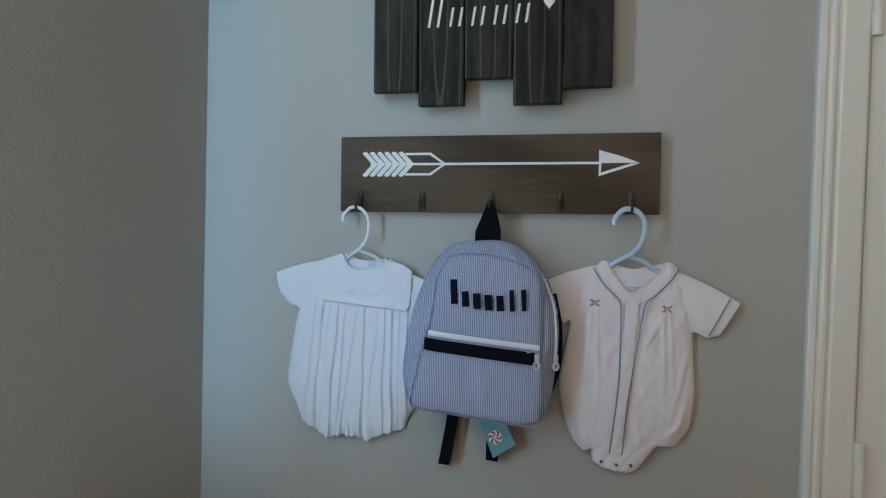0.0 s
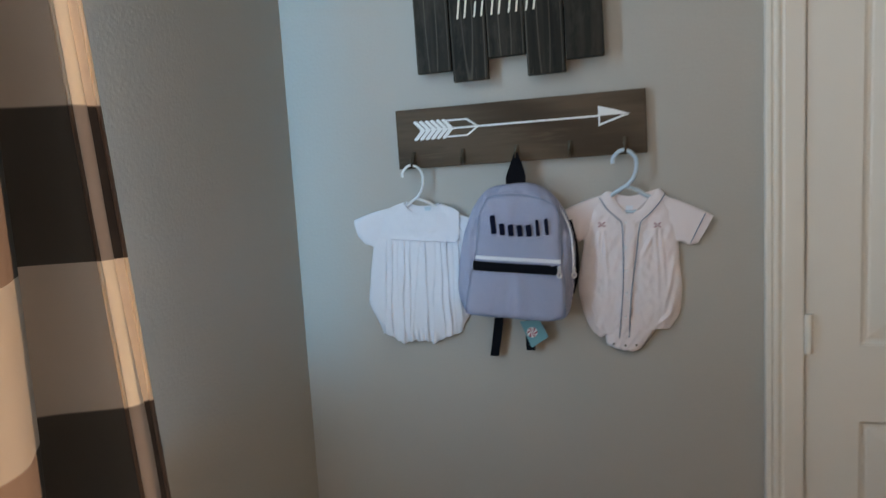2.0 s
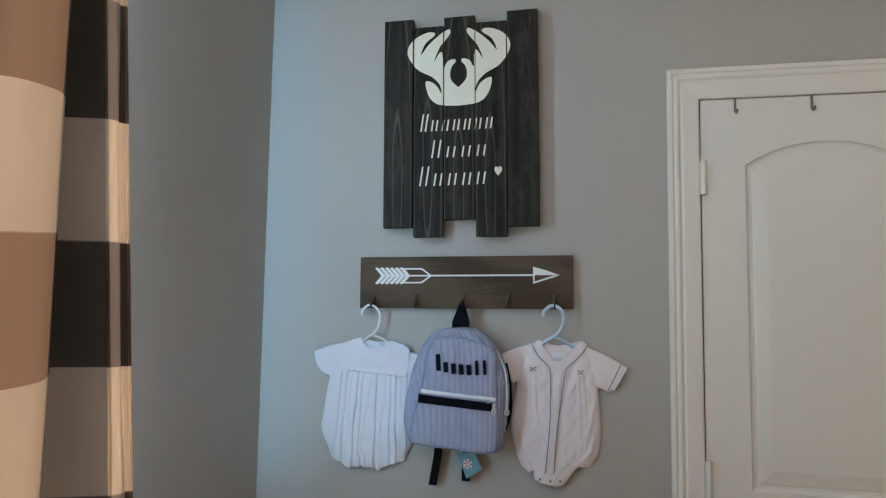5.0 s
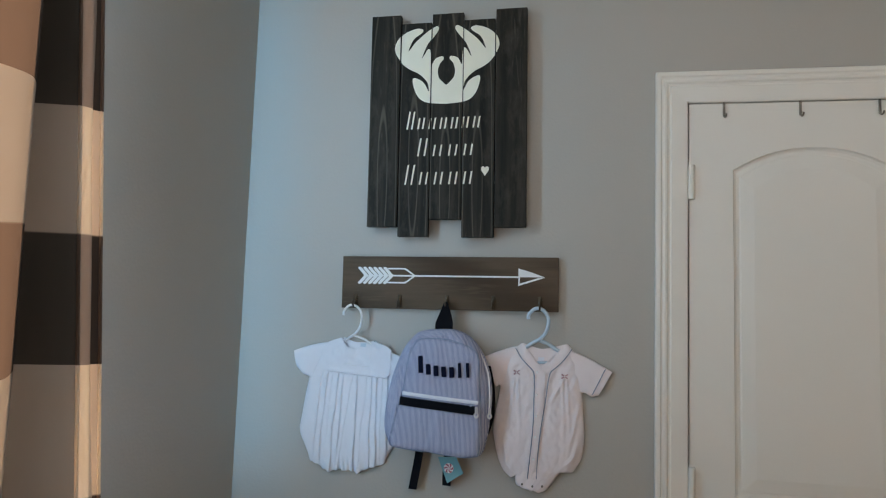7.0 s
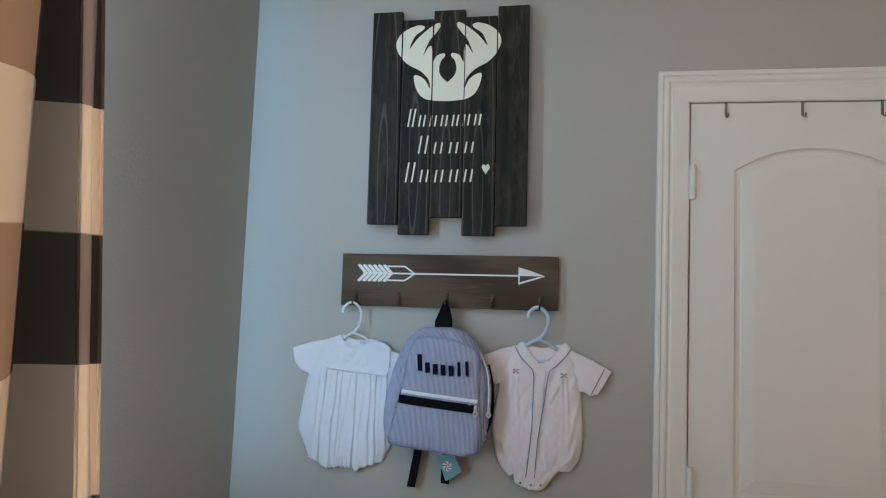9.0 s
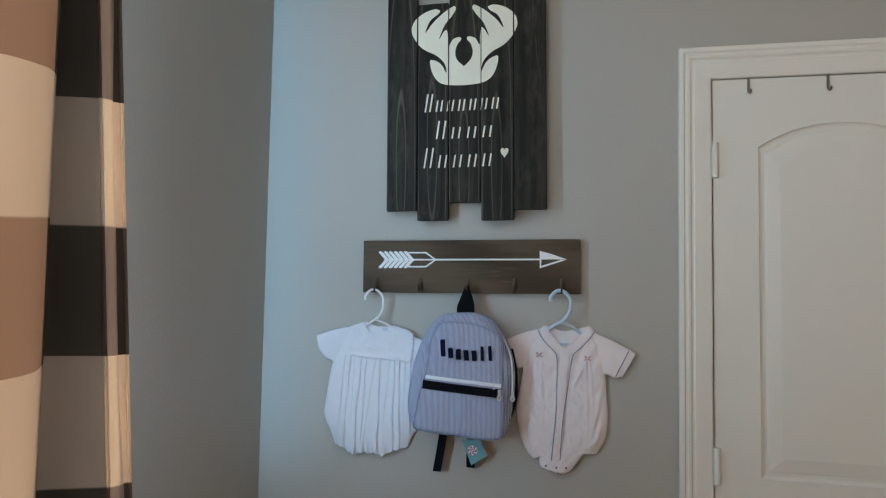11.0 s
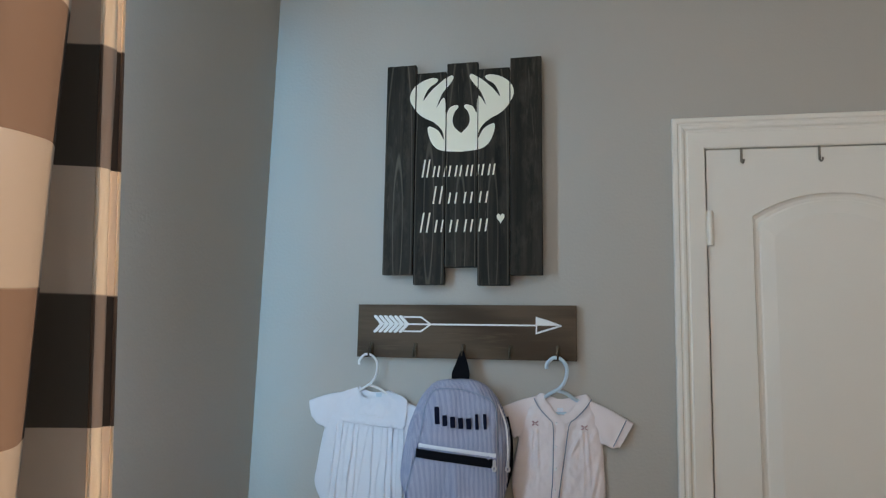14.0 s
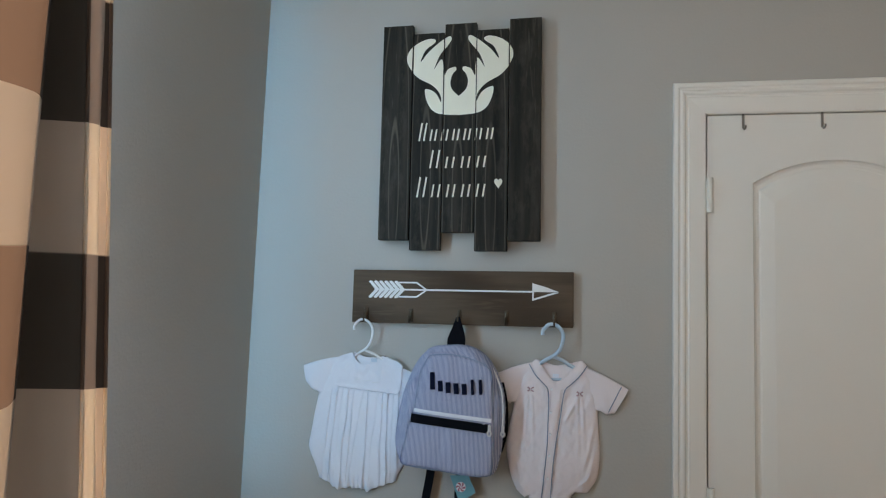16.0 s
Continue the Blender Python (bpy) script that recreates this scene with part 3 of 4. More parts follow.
# ---- hangers and baby clothes ----
def hanger(x, drop, material, label, thick):
    """A child's plastic hanger on a hook: curled hook, neck and two sloping arms."""
    ob = thing("clothes_hanger", (x, -0.04, drop), label, "hanger", "hangers on the rack")
    hook = [(x - 0.028, -0.040, 1.482), (x - 0.027, -0.040, 1.494), (x - 0.012, -0.041, 1.5085), (x + 0.007, -0.041, 1.506), (x + 0.020, -0.040, 1.490),
            (x + 0.021, -0.038, 1.470), (x + 0.015, -0.034, 1.450), (x + 0.004, -0.030, 1.436), (x - 0.004, -0.026, 1.430)]
    part("hook", tube(bmesh.new(), spline(hook, 6), thick, 10, 0.8), material, ob, smooth=True)
    for s, name in ((-1, "arm"), (1, "arm")):
        arm = [(x - 0.004, -0.026, 1.430), (x + s * 0.022, -0.017, 1.420), (x + s * 0.042, -0.009, 1.406), (x + s * 0.090, -0.0065, 1.384)]
        part(name, tube(bmesh.new(), spline(arm, 5), thick, 8, 0.8), material, ob, smooth=True)
    part("bar", tube(bmesh.new(), spline([(x - 0.090, -0.0065, 1.384), (x - 0.082, -0.0065, 1.374), (x + 0.082, -0.0065, 1.374), (x + 0.090, -0.0065, 1.384)], 6), thick * 0.9, 8), material, ob, smooth=True)
    return ob


hanger(-0.236, 1.37, M_HANGERW, "small white plastic clothes hanger on a rack hook", 0.0032)
hanger(0.251, 1.37, M_HANGERB, "small pale blue plastic clothes hanger on a rack hook", 0.0046)


def interp(rows, z, k):
    return float(np.interp(z, [r[0] for r in rows], [r[k] for r in rows]))


class Garment:
    """A hanging cloth body: a front sheet that bulges from the wall and a flat back."""

    def __init__(self, rows, top_z, hem, scoop, folds, lift=0.006):
        self.rows, self.top_z, self.hem, self.scoop, self.folds, self.lift = rows, top_z, hem, scoop, folds, lift
        self.dense = [tuple(q) for q in spline(rows, 10)]

    def front(self, x, z):
        """The y of the front at a place."""
        x0, x1, deep = (interp(self.dense, z, k) for k in (1, 2, 3))
        u = max(-1.0, min(1.0, (2 * x - x0 - x1) / (x1 - x0)))
        return -self.lift - deep * max(0.0, 1 - abs(u) ** 4) ** 0.6 - self.folds(u, x, z) * (1 - u ** 6)

    def build(self, cols, lines):
        bm = bmesh.new()
        z0, z1 = self.rows[0][0], self.rows[-1][0]
        front, back = [], []
        for i in range(lines + 1):
            v = i / lines
            fr, bk = [], []
            for j in range(cols + 1):
                u = -math.cos(math.pi * j / cols) * 0.2 + (2 * j / cols - 1) * 0.8
                z = z0 + (z1 - z0) * v
                x0, x1 = interp(self.dense, z, 1), interp(self.dense, z, 2)
                x = (x0 + x1) / 2 + u * (x1 - x0) / 2
                zz = z + self.hem(u) * (1 - v) ** 6 + self.scoop(x) * v ** 7
                fr.append(bm.verts.new((x, self.front(x, z), zz)))
                bk.append(fr[-1] if j in (0, cols) else bm.verts.new((x, -self.lift + 0.003, z + self.hem(u) * (1 - v) ** 6 + self.scoop(x) * 0.25 * v ** 7)))
            front.append(fr)
            back.append(bk)
        bridge(bm, front, False)
        bridge(bm, back, False)
        # the hem closes underneath
        for a, b, c, d in zip(front[0], front[0][1:], back[0][1:], back[0]):
            corners = []
            for q in (a, b, c, d):
                if q not in corners:
                    corners.append(q)
            bm.faces.new(corners)
        return bm


def sleeve(shoulder_hi, shoulder_lo, cuff_hi, cuff_lo, deep):
    """A short sleeve: a flattened tube from the shoulder to the cuff, each end given by its upper and lower point (x, z)."""
    bm, rings, n = bmesh.new(), [], 20
    for i in range(13):
        s = i / 12
        hi = Vector(shoulder_hi).lerp(Vector(cuff_hi), s) + Vector((0, 0.004 * math.sin(math.pi * s)))
        lo = Vector(shoulder_lo).lerp(Vector(cuff_lo), s) + Vector((0, 0.003 * math.sin(2.5 * math.pi * s)))
        ring = []
        for k in range(n):
            a = 2 * math.pi * k / n
            p = hi.lerp(lo, 0.5 - 0.5 * math.cos(a))
            d = deep * (0.45 + 0.55 * min(1.0, 2.2 * s)) * math.copysign(abs(math.sin(a)) ** 0.8, math.sin(a)) * (1 + 0.25 * noise.noise((7 * s, 2 * math.cos(a), 3.0)))
            ring.append(bm.verts.new((p.x, -0.0105 - d - 0.0012 * noise.noise((p.x * 45, p.y * 45, 6.0)), p.y)))
        rings.append(ring)
    bridge(bm, rings, True)
    return bm


def ribbon(points, width, lift, surface, thick=0.0012):
    """A narrow tape or cord laid on a garment along points (x, z)."""
    bm, pts, rings = bmesh.new(), [np.array(q) for q in points], []
    for i, p in enumerate(pts):
        t = pts[min(i + 1, len(pts) - 1)] - pts[max(i - 1, 0)]
        nrm = np.array((-t[1], t[0])) / (np.hypot(*t) + 1e-9) * width / 2
        a, b = p + nrm, p - nrm
        ring = []
        for q, d in ((a, 0.0), (a * 0.7 + b * 0.3, thick), (a * 0.3 + b * 0.7, thick), (b, 0.0)):
            ring.append(bm.verts.new((q[0], surface(q[0], q[1]) - lift - d, q[1])))
        rings.append(ring)
    bridge(bm, rings, False)
    return bm


# white pleated romper
# tucks: x under the bib and x above the hem
TUCKS = ((-0.323, -0.340), (-0.309, -0.323), (-0.295, -0.309), (-0.279, -0.295), (-0.267, -0.2795), (-0.2455, -0.272), (-0.230, -0.236),
         (-0.208, -0.226), (-0.1955, -0.1965), (-0.1815, -0.1825), (-0.169, -0.173), (-0.157, -0.154))


def pleats(u, x, z):
    """Knife tucks that open out below the bib and gather at the hem."""
    if z > 1.335:
        return 0.0
    grow = min(1.0, (1.335 - z) / 0.015)
    down = (1.320 - z) / 0.21
    out = 0.0
    for k, (top, low) in enumerate(TUCKS):
        d = x - (-0.327 + 1.09 * (top + 0.323) + (low - top) * down + 0.0042 * noise.noise((k * 5.3, z * 13, 2.0)))
        high = 0.0050 * (0.70 + 0.45 * math.sin(k * 2.4)) * (1 + 0.8 * noise.noise((k * 3.1, z * 11, 6.0)))
        out += high * math.exp(d / 0.0065) if d < 0 else high * (1.45 * math.exp(-d / 0.0022) - 0.45)* math.exp(-d / 0.004)
    gather = 0.0030 * math.sin(300 * x + 4 * math.sin(50 * x)) * max(0.0, min(1.0, (1.118 - z) / 0.03))
    return grow * (out + 0.0030 * noise.noise((x * 25, z * 12, 1.0)) + 0.0010 * noise.noise((x * 80, z * 40, 8.0))) + gather


W_MID = -0.236


def wide(x):
    """The romper hangs spread out from its middle."""
    return W_MID + (x - W_MID) * 1.085


w_rows = [(1.085, -0.338, -0.156, 0.012), (1.105, -0.3464, -0.152, 0.016), (1.131, -0.3606, -0.139, 0.018), (1.152, -0.3707, -0.131, 0.019), (1.177, -0.3766, -0.124, 0.019), (1.212, -0.3721, -0.119, 0.018),
          (1.268, -0.3643, -0.116, 0.016), (1.317, -0.3554, -0.118, 0.014), (1.350, -0.349, -0.122, 0.012), (1.385, -0.336, -0.140, 0.011), (1.402, -0.316, -0.160, 0.010), (1.418, -0.276, -0.190, 0.009)]
w_rows = [(z, wide(a) - 0.010 * max(0.0, 1 - (z - 1.085) / 0.05), wide(b) if z < 1.36 else b, deep) for z, a, b, deep in w_rows]
W_HEM = ((-0.346, 1.0975), (-0.3145, 1.0880), (-0.301, 1.0765), (-0.2827, 1.0714), (-0.264, 1.0784), (-0.2444, 1.0751), (-0.233, 1.0791), (-0.2206, 1.0697), (-0.1905, 1.0859), (-0.156, 1.0975))
romper = thing("baby_romper", (-0.24, -0.03, 1.08), "white pleated baby romper with a bib collar on a hanger", "baby romper", "baby clothes on the rack")
white = Garment(w_rows, 1.42, lambda u: float(np.interp(-0.247 + 0.091 * u, [q[0] for q in W_HEM], [q[1] for q in W_HEM])) - 1.085 + 0.0012 * math.sin(33 * u), lambda x: -0.030 * math.exp(-((x + 0.228) / 0.036) ** 4), pleats)
part("body", white.build(280, 100), M_WHITECLOTH, romper, "pleated white cotton body", smooth=True)
part("sleeve", sleeve((-0.304, 1.411), (-0.360, 1.308), (-0.4105, 1.3840), (-0.4010, 1.3370), 0.0055), M_WHITECLOTH, romper, smooth=True)
part("sleeve", sleeve((-0.182, 1.397), (-0.128, 1.318), (-0.078, 1.361), (-0.092, 1.326), 0.0055), M_WHITECLOTH, romper, smooth=True)
BIB_TOP = ((-0.3224, 1.4048), (-0.298, 1.4150), (-0.2725, 1.4229), (-0.2665, 1.4094), (-0.2583, 1.3985), (-0.2377, 1.3925), (-0.2067, 1.3953), (-0.1848, 1.4105), (-0.1528, 1.4040), (-0.1364, 1.3924))
bm, rings = bmesh.new(), []
for i in range(61):
    s = i / 60
    ring = []
    for j in range(21):
        r = j / 20
        xt, xb = -0.3240 + 0.1875 * s, -0.3150 + 0.1740 * s
        x = xt + (xb - xt) * r
        zt = float(np.interp(-0.3224 + 0.186 * s, [q[0] for q in BIB_TOP], [q[1] for q in BIB_TOP]))
        zb = 1.3325 - 0.0150 * s + 0.009 * max(0, (s - 0.95) / 0.05) ** 2 + 0.004 * max(0, (0.05 - s) / 0.05) ** 2
        z = zt + (zb - zt) * r
        puff = 0.003 + 0.0032 * noise.noise((x * 28 + z * 14, z * 22, 4)) + 0.0018 * noise.noise((x * 70, z * 60, 9)) + (0.0015 if r > 0.9 else 0)
        ring.append(bm.verts.new((x, min(white.front(x, z), -0.0150) - puff, z)))
    ring.append(bm.verts.new((ring[-1].co.x, ring[-1].co.y + 0.005, ring[-1].co.z + 0.001)))
    rings.append(ring)
bridge(bm, rings, False)
bib = part("bib_collar", bm, M_WHITECLOTH, romper, "wide white bib collar", smooth=True)
part("trim_edge", ribbon([(-0.313 + 0.168 * k / 30, 1.3350 - 0.0145 * k / 30) for k in range(31)], 0.0022, 0.0048, white.front), M_WHITECLOTH, romper, smooth=True)
bm = bmesh.new()
for k in range(7):
    x, z = -0.262 + 0.0095 * k, 1.3525 - 0.0009 * k + 0.002 * math.sin(k * 2.1)
    tube(bm, [(x, white.front(x, z) - 0.0056, z), (x + 0.006, white.front(x + 0.006, z) - 0.0058, z + 0.002)], 0.0007, 6)
part("embroidery", bm, M_GOLDTHREAD, romper, "faint pale embroidery on the bib")
bm, rings = bmesh.new(), []
for i in range(17):
    s = i / 16
    x = -0.272 + 0.092 * s
    zt = 1.424 - 0.010 * s - 0.010 * math.sin(math.pi * s)
    rings.append([bm.verts.new((x, -0.008 - 0.003 * math.sin(math.pi * s), zt)), bm.verts.new((x, -0.009 - 0.003 * math.sin(math.pi * s), zt - 0.05))])
bridge(bm, rings, False)
part("back_neck", bm, M_WHITECLOTH, romper, smooth=True)
part("label_tag", a_box(-0.2235, -0.2085, -0.0130, -0.0120, 1.399, 1.408), M_HANGERB, romper, "small pale blue neck label")

# pale pink romper with blue piping
def creases(u, x, z):
    """Soft tucks below the embroidery, fading towards the hem."""
    out = 0.0036 * noise.noise((x * 20 + z * 8, z * 9, 7.0)) + 0.0034 * noise.noise((x * 48 - z * 25, z * 20, 2.0)) + 0.0013 * noise.noise((x * 95, z * 70, 5.0))
    for cx, slope in ((0.187, -0.07), (0.197, 0.03), (0.308, 0.02), (0.318, 0.06)):
        if z < 1.335:
            d = (x - cx - slope * (1.335 - z)) / 0.0042
            out += 0.0040 * math.exp(-d * d) * math.exp(-((1.335 - z) / 0.10) ** 2) * min(1, (1.335 - z) / 0.01)
    # drag folds from the leg openings
    for ax, az, bx, bz, high in ((0.354, 1.290, 0.318, 1.130, 0.0035), (0.345, 1.150, 0.300, 1.105, 0.0040), (0.156, 1.190, 0.176, 1.115, 0.0030), (0.350, 1.210, 0.332, 1.120, 0.0030), (0.309, 1.332, 0.272, 1.262, 0.0045), (0.215, 1.120, 0.236, 1.150, 0.0035), (0.160, 1.135, 0.196, 1.098, 0.0035)):
        wx, wz = bx - ax, bz - az
        t = max(0.0, min(1.0, ((x - ax) * wx + (z - az) * wz) / (wx * wx + wz * wz)))
        d = math.hypot(x - ax - t * wx, z - az - t * wz) / 0.005
        out += high * math.exp(-d * d) * math.sin(math.pi * min(1.0, 0.15 + 0.85 * t))
    return out


p_rows = [(1.100, 0.160, 0.336, 0.010), (1.112, 0.154, 0.3425, 0.013), (1.1325, 0.146, 0.354, 0.016), (1.16, 0.1395, 0.359, 0.018), (1.20, 0.1335, 0.362, 0.018), (1.245, 0.1383, 0.359, 0.016), (1.30, 0.150, 0.357, 0.014),
          (1.33, 0.152, 0.356, 0.012), (1.375, 0.163, 0.346, 0.011), (1.405, 0.188, 0.333, 0.010), (1.420, 0.203, 0.321, 0.009)]
P_HEM = ((0.167, 1.103), (0.189, 1.084), (0.200, 1.091), (0.235, 1.085), (0.283, 1.089), (0.304, 1.104), (0.331, 1.1035), (0.340, 1.110))
romper2 = thing("baby_romper", (0.25, -0.03, 1.06), "pale pink baby romper with blue-grey piping on a hanger", "baby romper", "baby clothes on the rack")


def neck(x):
    d = abs(x - 0.2545) / (0.044 if x < 0.2545 else 0.060)
    return -0.056 * max(0.0, 1 - d ** 1.15)


pink = Garment(p_rows, 1.422, lambda u: float(np.interp(0.253 + 0.083 * u, [q[0] for q in P_HEM], [q[1] for q in P_HEM])) - 1.100, neck, creases)
part("body", pink.build(130, 90), M_PINKCLOTH, romper2, "pale pink cotton body", smooth=True)
part("sleeve", sleeve((0.318, 1.409), (0.352, 1.300), (0.4300, 1.3550), (0.3962, 1.2930), 0.0055), M_PINKCLOTH, romper2, smooth=True)
part("sleeve", sleeve((0.208, 1.416), (0.152, 1.310), (0.106, 1.382), (0.134, 1.3125), 0.0055), M_PINKCLOTH, romper2, smooth=True)


def sleeve_y(x, z):
    return -0.0172


part("cuff_piping", ribbon([(0.4130, 1.362), (0.404, 1.344), (0.394, 1.324), (0.381, 1.298)], 0.0022, 0.001, sleeve_y), M_PIPING, romper2, smooth=True)
part("neck_band", ribbon([tuple(q) for q in spline([(0.201, 1.4165), (0.2150, 1.3910), (0.2340, 1.3665), (0.2545, 1.3560), (0.2800, 1.3665), (0.3020, 1.3855), (0.3205, 1.4060)], 6)], 0.020, 0.0012, pink.front, 0.0008), M_PINKCLOTH, romper2, smooth=True)
for cord in ([(0.189, 1.4085), (0.2015, 1.388), (0.2095, 1.3775), (0.2255, 1.3615), (0.2350, 1.3505), (0.2378, 1.332), (0.2372, 1.274), (0.2345, 1.200), (0.2225, 1.086)],
             [(0.331, 1.4085), (0.319, 1.391), (0.3075, 1.3775), (0.2915, 1.3615), (0.2790, 1.351), (0.2732, 1.330), (0.2662, 1.280), (0.2515, 1.183), (0.2440, 1.086)]):
    part("neck_piping", ribbon([tuple(q) for q in spline(cord, 7)], 0.0022, 0.0045, pink.front), M_PIPING, romper2, "thin blue-grey piping", smooth=True)
part("button_placket", ribbon([tuple(q) for q in spline([(0.2550, 1.354), (0.2525, 1.30), (0.2435, 1.20), (0.236, 1.12), (0.2335, 1.084)], 10)], 0.021, 0.003, pink.front), M_PINKCLOTH, romper2, smooth=True)
for x, z in ((0.2450, 1.349), (0.2435, 1.293), (0.2430, 1.241), (0.2410, 1.190), (0.2375, 1.135)):
    yb = pink.front(x, z)
    part("button", disc(bmesh.new(), x, z, 0.0030, yb - 0.0075, yb - 0.003), M_PEARL, romper2, "small pearl button")
for cx, cz in ((0.193, 1.347), (0.313, 1.3405)):
    bm = bmesh.new()
    for a in (35, 145, 215, 325):
        q = Vector((math.cos(radians(a)), math.sin(radians(a))))
        for r in (0.003, 0.0055, 0.0075):
            x, z = cx + q.x * r, cz + q.y * r
            yb = pink.front(x, z)
            tube(bm, [(x - 0.0018, yb - 0.0014, z - 0.0010 * q.y), (x + 0.0018, yb - 0.0016, z + 0.0014 * q.y)], 0.0013, 6)
    part("butterfly_embroidery", bm, M_PINKTHREAD, romper2, "small pink embroidered motif")
bm, rings = bmesh.new(), []
for i in range(13):
    s = i / 12
    x0, x1 = 0.190 + 0.003 * s, 0.304 - 0.040 * s
    if s > 0.8:
        x0, x1 = x0 + 0.15 * (s - 0.8) ** 2, x1 - 0.25 * (s - 0.8) ** 2
    drop = [1.104 - (0.0400 + 0.0125 * k / 16) * s + 0.0015 * math.sin(k * 1.2) * s for k in range(17)]
    rings.append([bm.verts.new((x0 + (x1 - x0) * k / 16, -0.012 - 0.008 * math.sin(math.pi * k / 16) ** 0.5 - 0.0012 * math.sin(k * 1.9 + 3 * s), drop[k])) for k in range(17)]
                 + [bm.verts.new((x0 + (x1 - x0) * k / 16, -0.009, drop[k])) for k in range(15, 0, -1)])
bridge(bm, rings, True)
bm.faces.new(rings[-1])
tab = part("snap_tab", bm, M_PINKCLOTH, romper2, "crotch tab with snaps", smooth=True)
for x, z in ((0.209, 1.0710), (0.235, 1.0675), (0.259, 1.0685)):
    part("snap", tube(bmesh.new(), [(x, -0.0222, z), (x, -0.0160, z)], 0.0026, 12), M_STEEL, tab, "metal snap")
bm, rings = bmesh.new(), []
for i in range(17):
    s = i / 16
    x = 0.206 + 0.112 * s
    zt = 1.419 - 0.012 * math.sin(math.pi * s)
    rings.append([bm.verts.new((x, -0.008, zt)), bm.verts.new((x, -0.0095, zt - 0.06))])
bridge(bm, rings, False)
part("back_neck", bm, M_PINKCLOTH, romper2, smooth=True)
part("label_tag", a_box(0.247, 0.262, -0.0125, -0.0115, 1.377, 1.386), M_WHITECLOTH, romper2, "white neck label")

# ---- the seersucker backpack ----
pack = thing("backpack", (0.01, -0.06, 1.16), "small navy and white striped seersucker backpack hanging from the rack", "backpack")
OUT = [(-0.1386, 1.193), (-0.1413, 1.227), (-0.1346, 1.277), (-0.1215, 1.332), (-0.1024, 1.383), (-0.0781, 1.423), (-0.0541, 1.444), (-0.0127, 1.451), (0.0329, 1.4515), (0.0689, 1.438), (0.0935, 1.415),
       (0.1118, 1.3855), (0.1278, 1.339), (0.1323, 1.281), (0.1275, 1.222), (0.1187, 1.169), (0.107, 1.1425), (0.0852, 1.1366), (0.0459, 1.136), (-0.0202, 1.143), (-0.1049, 1.151), (-0.1265, 1.163)]
PANEL = [(-0.0450, 1.4265), (-0.0620, 1.408), (-0.0745, 1.376), (-0.0867, 1.299), (-0.0975, 1.259), (-0.1127, 1.196), (-0.1165, 1.170), (-0.105, 1.158), (-0.020, 1.149), (0.046, 1.142), (0.090, 1.143), (0.1065, 1.153),
         (0.1099, 1.218), (0.107, 1.328), (0.1044, 1.372), (0.0970, 1.398), (0.0645, 1.416), (0.015, 1.428)]
pc = np.array((0.0, 1.2900))


def polar(points):
    """Angle and radius of a closed outline about the pack's middle, sorted by angle."""
    q = np.array(spline(points, 6, closed=True)) - pc
    a, r = np.arctan2(q[:, 1], q[:, 0]), np.hypot(q[:, 0], q[:, 1])
    order = np.argsort(a)
    return a[order], r[order]


OUT_AR, PANEL_AR = polar(OUT), polar(PANEL)


def radius_at(table, a):
    return float(np.interp(a, table[0], table[1], period=2 * math.pi))


def pack_point(mix, scale, a):
    r = (radius_at(OUT_AR, a) * (1 - mix) + radius_at(PANEL_AR, a) * mix) * scale
    return pc + r * np.array((math.cos(a), math.sin(a)))


# from the back to the front: share of the front panel's outline, scale, y
PACK = ((0.0, 0.88, -0.0164), (0.0, 0.96, -0.0190), (0.0, 1.0, -0.0270), (0.0, 1.005, -0.0400), (0.0, 1.0, -0.0540), (0.10, 1.0, -0.0610), (0.25, 1.0, -0.0665), (0.40, 1.0, -0.0710), (0.55, 1.0, -0.0750),
        (0.70, 1.0, -0.0785), (0.85, 1.0, -0.0815), (0.95, 1.0, -0.0828), (1.0, 1.0, -0.0815), (1.0, 0.985, -0.0850), (1.0, 0.96, -0.0872), (1.0, 0.90, -0.0886), (1.0, 0.78, -0.0898), (1.0, 0.6, -0.0910),
        (1.0, 0.4, -0.0920), (1.0, 0.12, -0.0924))
bm = bmesh.new()
rings = []
for k, (mix, scale, yy) in enumerate(PACK):
    ring = []
    for j in range(160):
        a = 2 * math.pi * j / 160 - math.pi
        x, z = pack_point(mix, scale, a)
        side = 1.0 if 0 < mix < 1 else 0.4
        crumple = side * (0.0120 * noise.noise((x * 30 + z * 9, yy * 30, z * 12)) + 0.0085 * noise.noise((x * 70, yy * 60, z * 24)) + 0.0012 * noise.noise((x * 120, yy * 120, z * 110)))
        ring.append(bm.verts.new((x + (0.5 * crumple if mix < 0.3 else 0.0), yy - crumple, z)))
    rings.append(ring)
bridge(bm, rings, True)
bm.faces.new(rings[0][::-1])
bm.faces.new(rings[-1])
body = part("body", bm, M_SEER, pack, "navy and white striped seersucker", smooth=True)


def pack_y(x, z):
    """The front of the pack at a place."""
    dx, dz = x - pc[0], z - pc[1]
    r, a = math.hypot(dx, dz), math.atan2(dz, dx)
    ro, rp = radius_at(OUT_AR, a), radius_at(PANEL_AR, a)
    if r <= rp:
        rows = [(p[1], p[2]) for p in PACK[:11:-1]]
        s = r / rp
    else:
        rows = [(1 - p[0], p[2]) for p in PACK[12:3:-1]]
        s = (r - rp) / max(1e-4, ro - rp)
    return float(np.interp(s, [p[0] for p in rows], [p[1] for p in rows])) - 0.002


def seam(points, width, lift, name, material, label="", thick=0.0015):
    return part(name, ribbon(points, width, lift, pack_y, thick), material, pack, label, smooth=True)


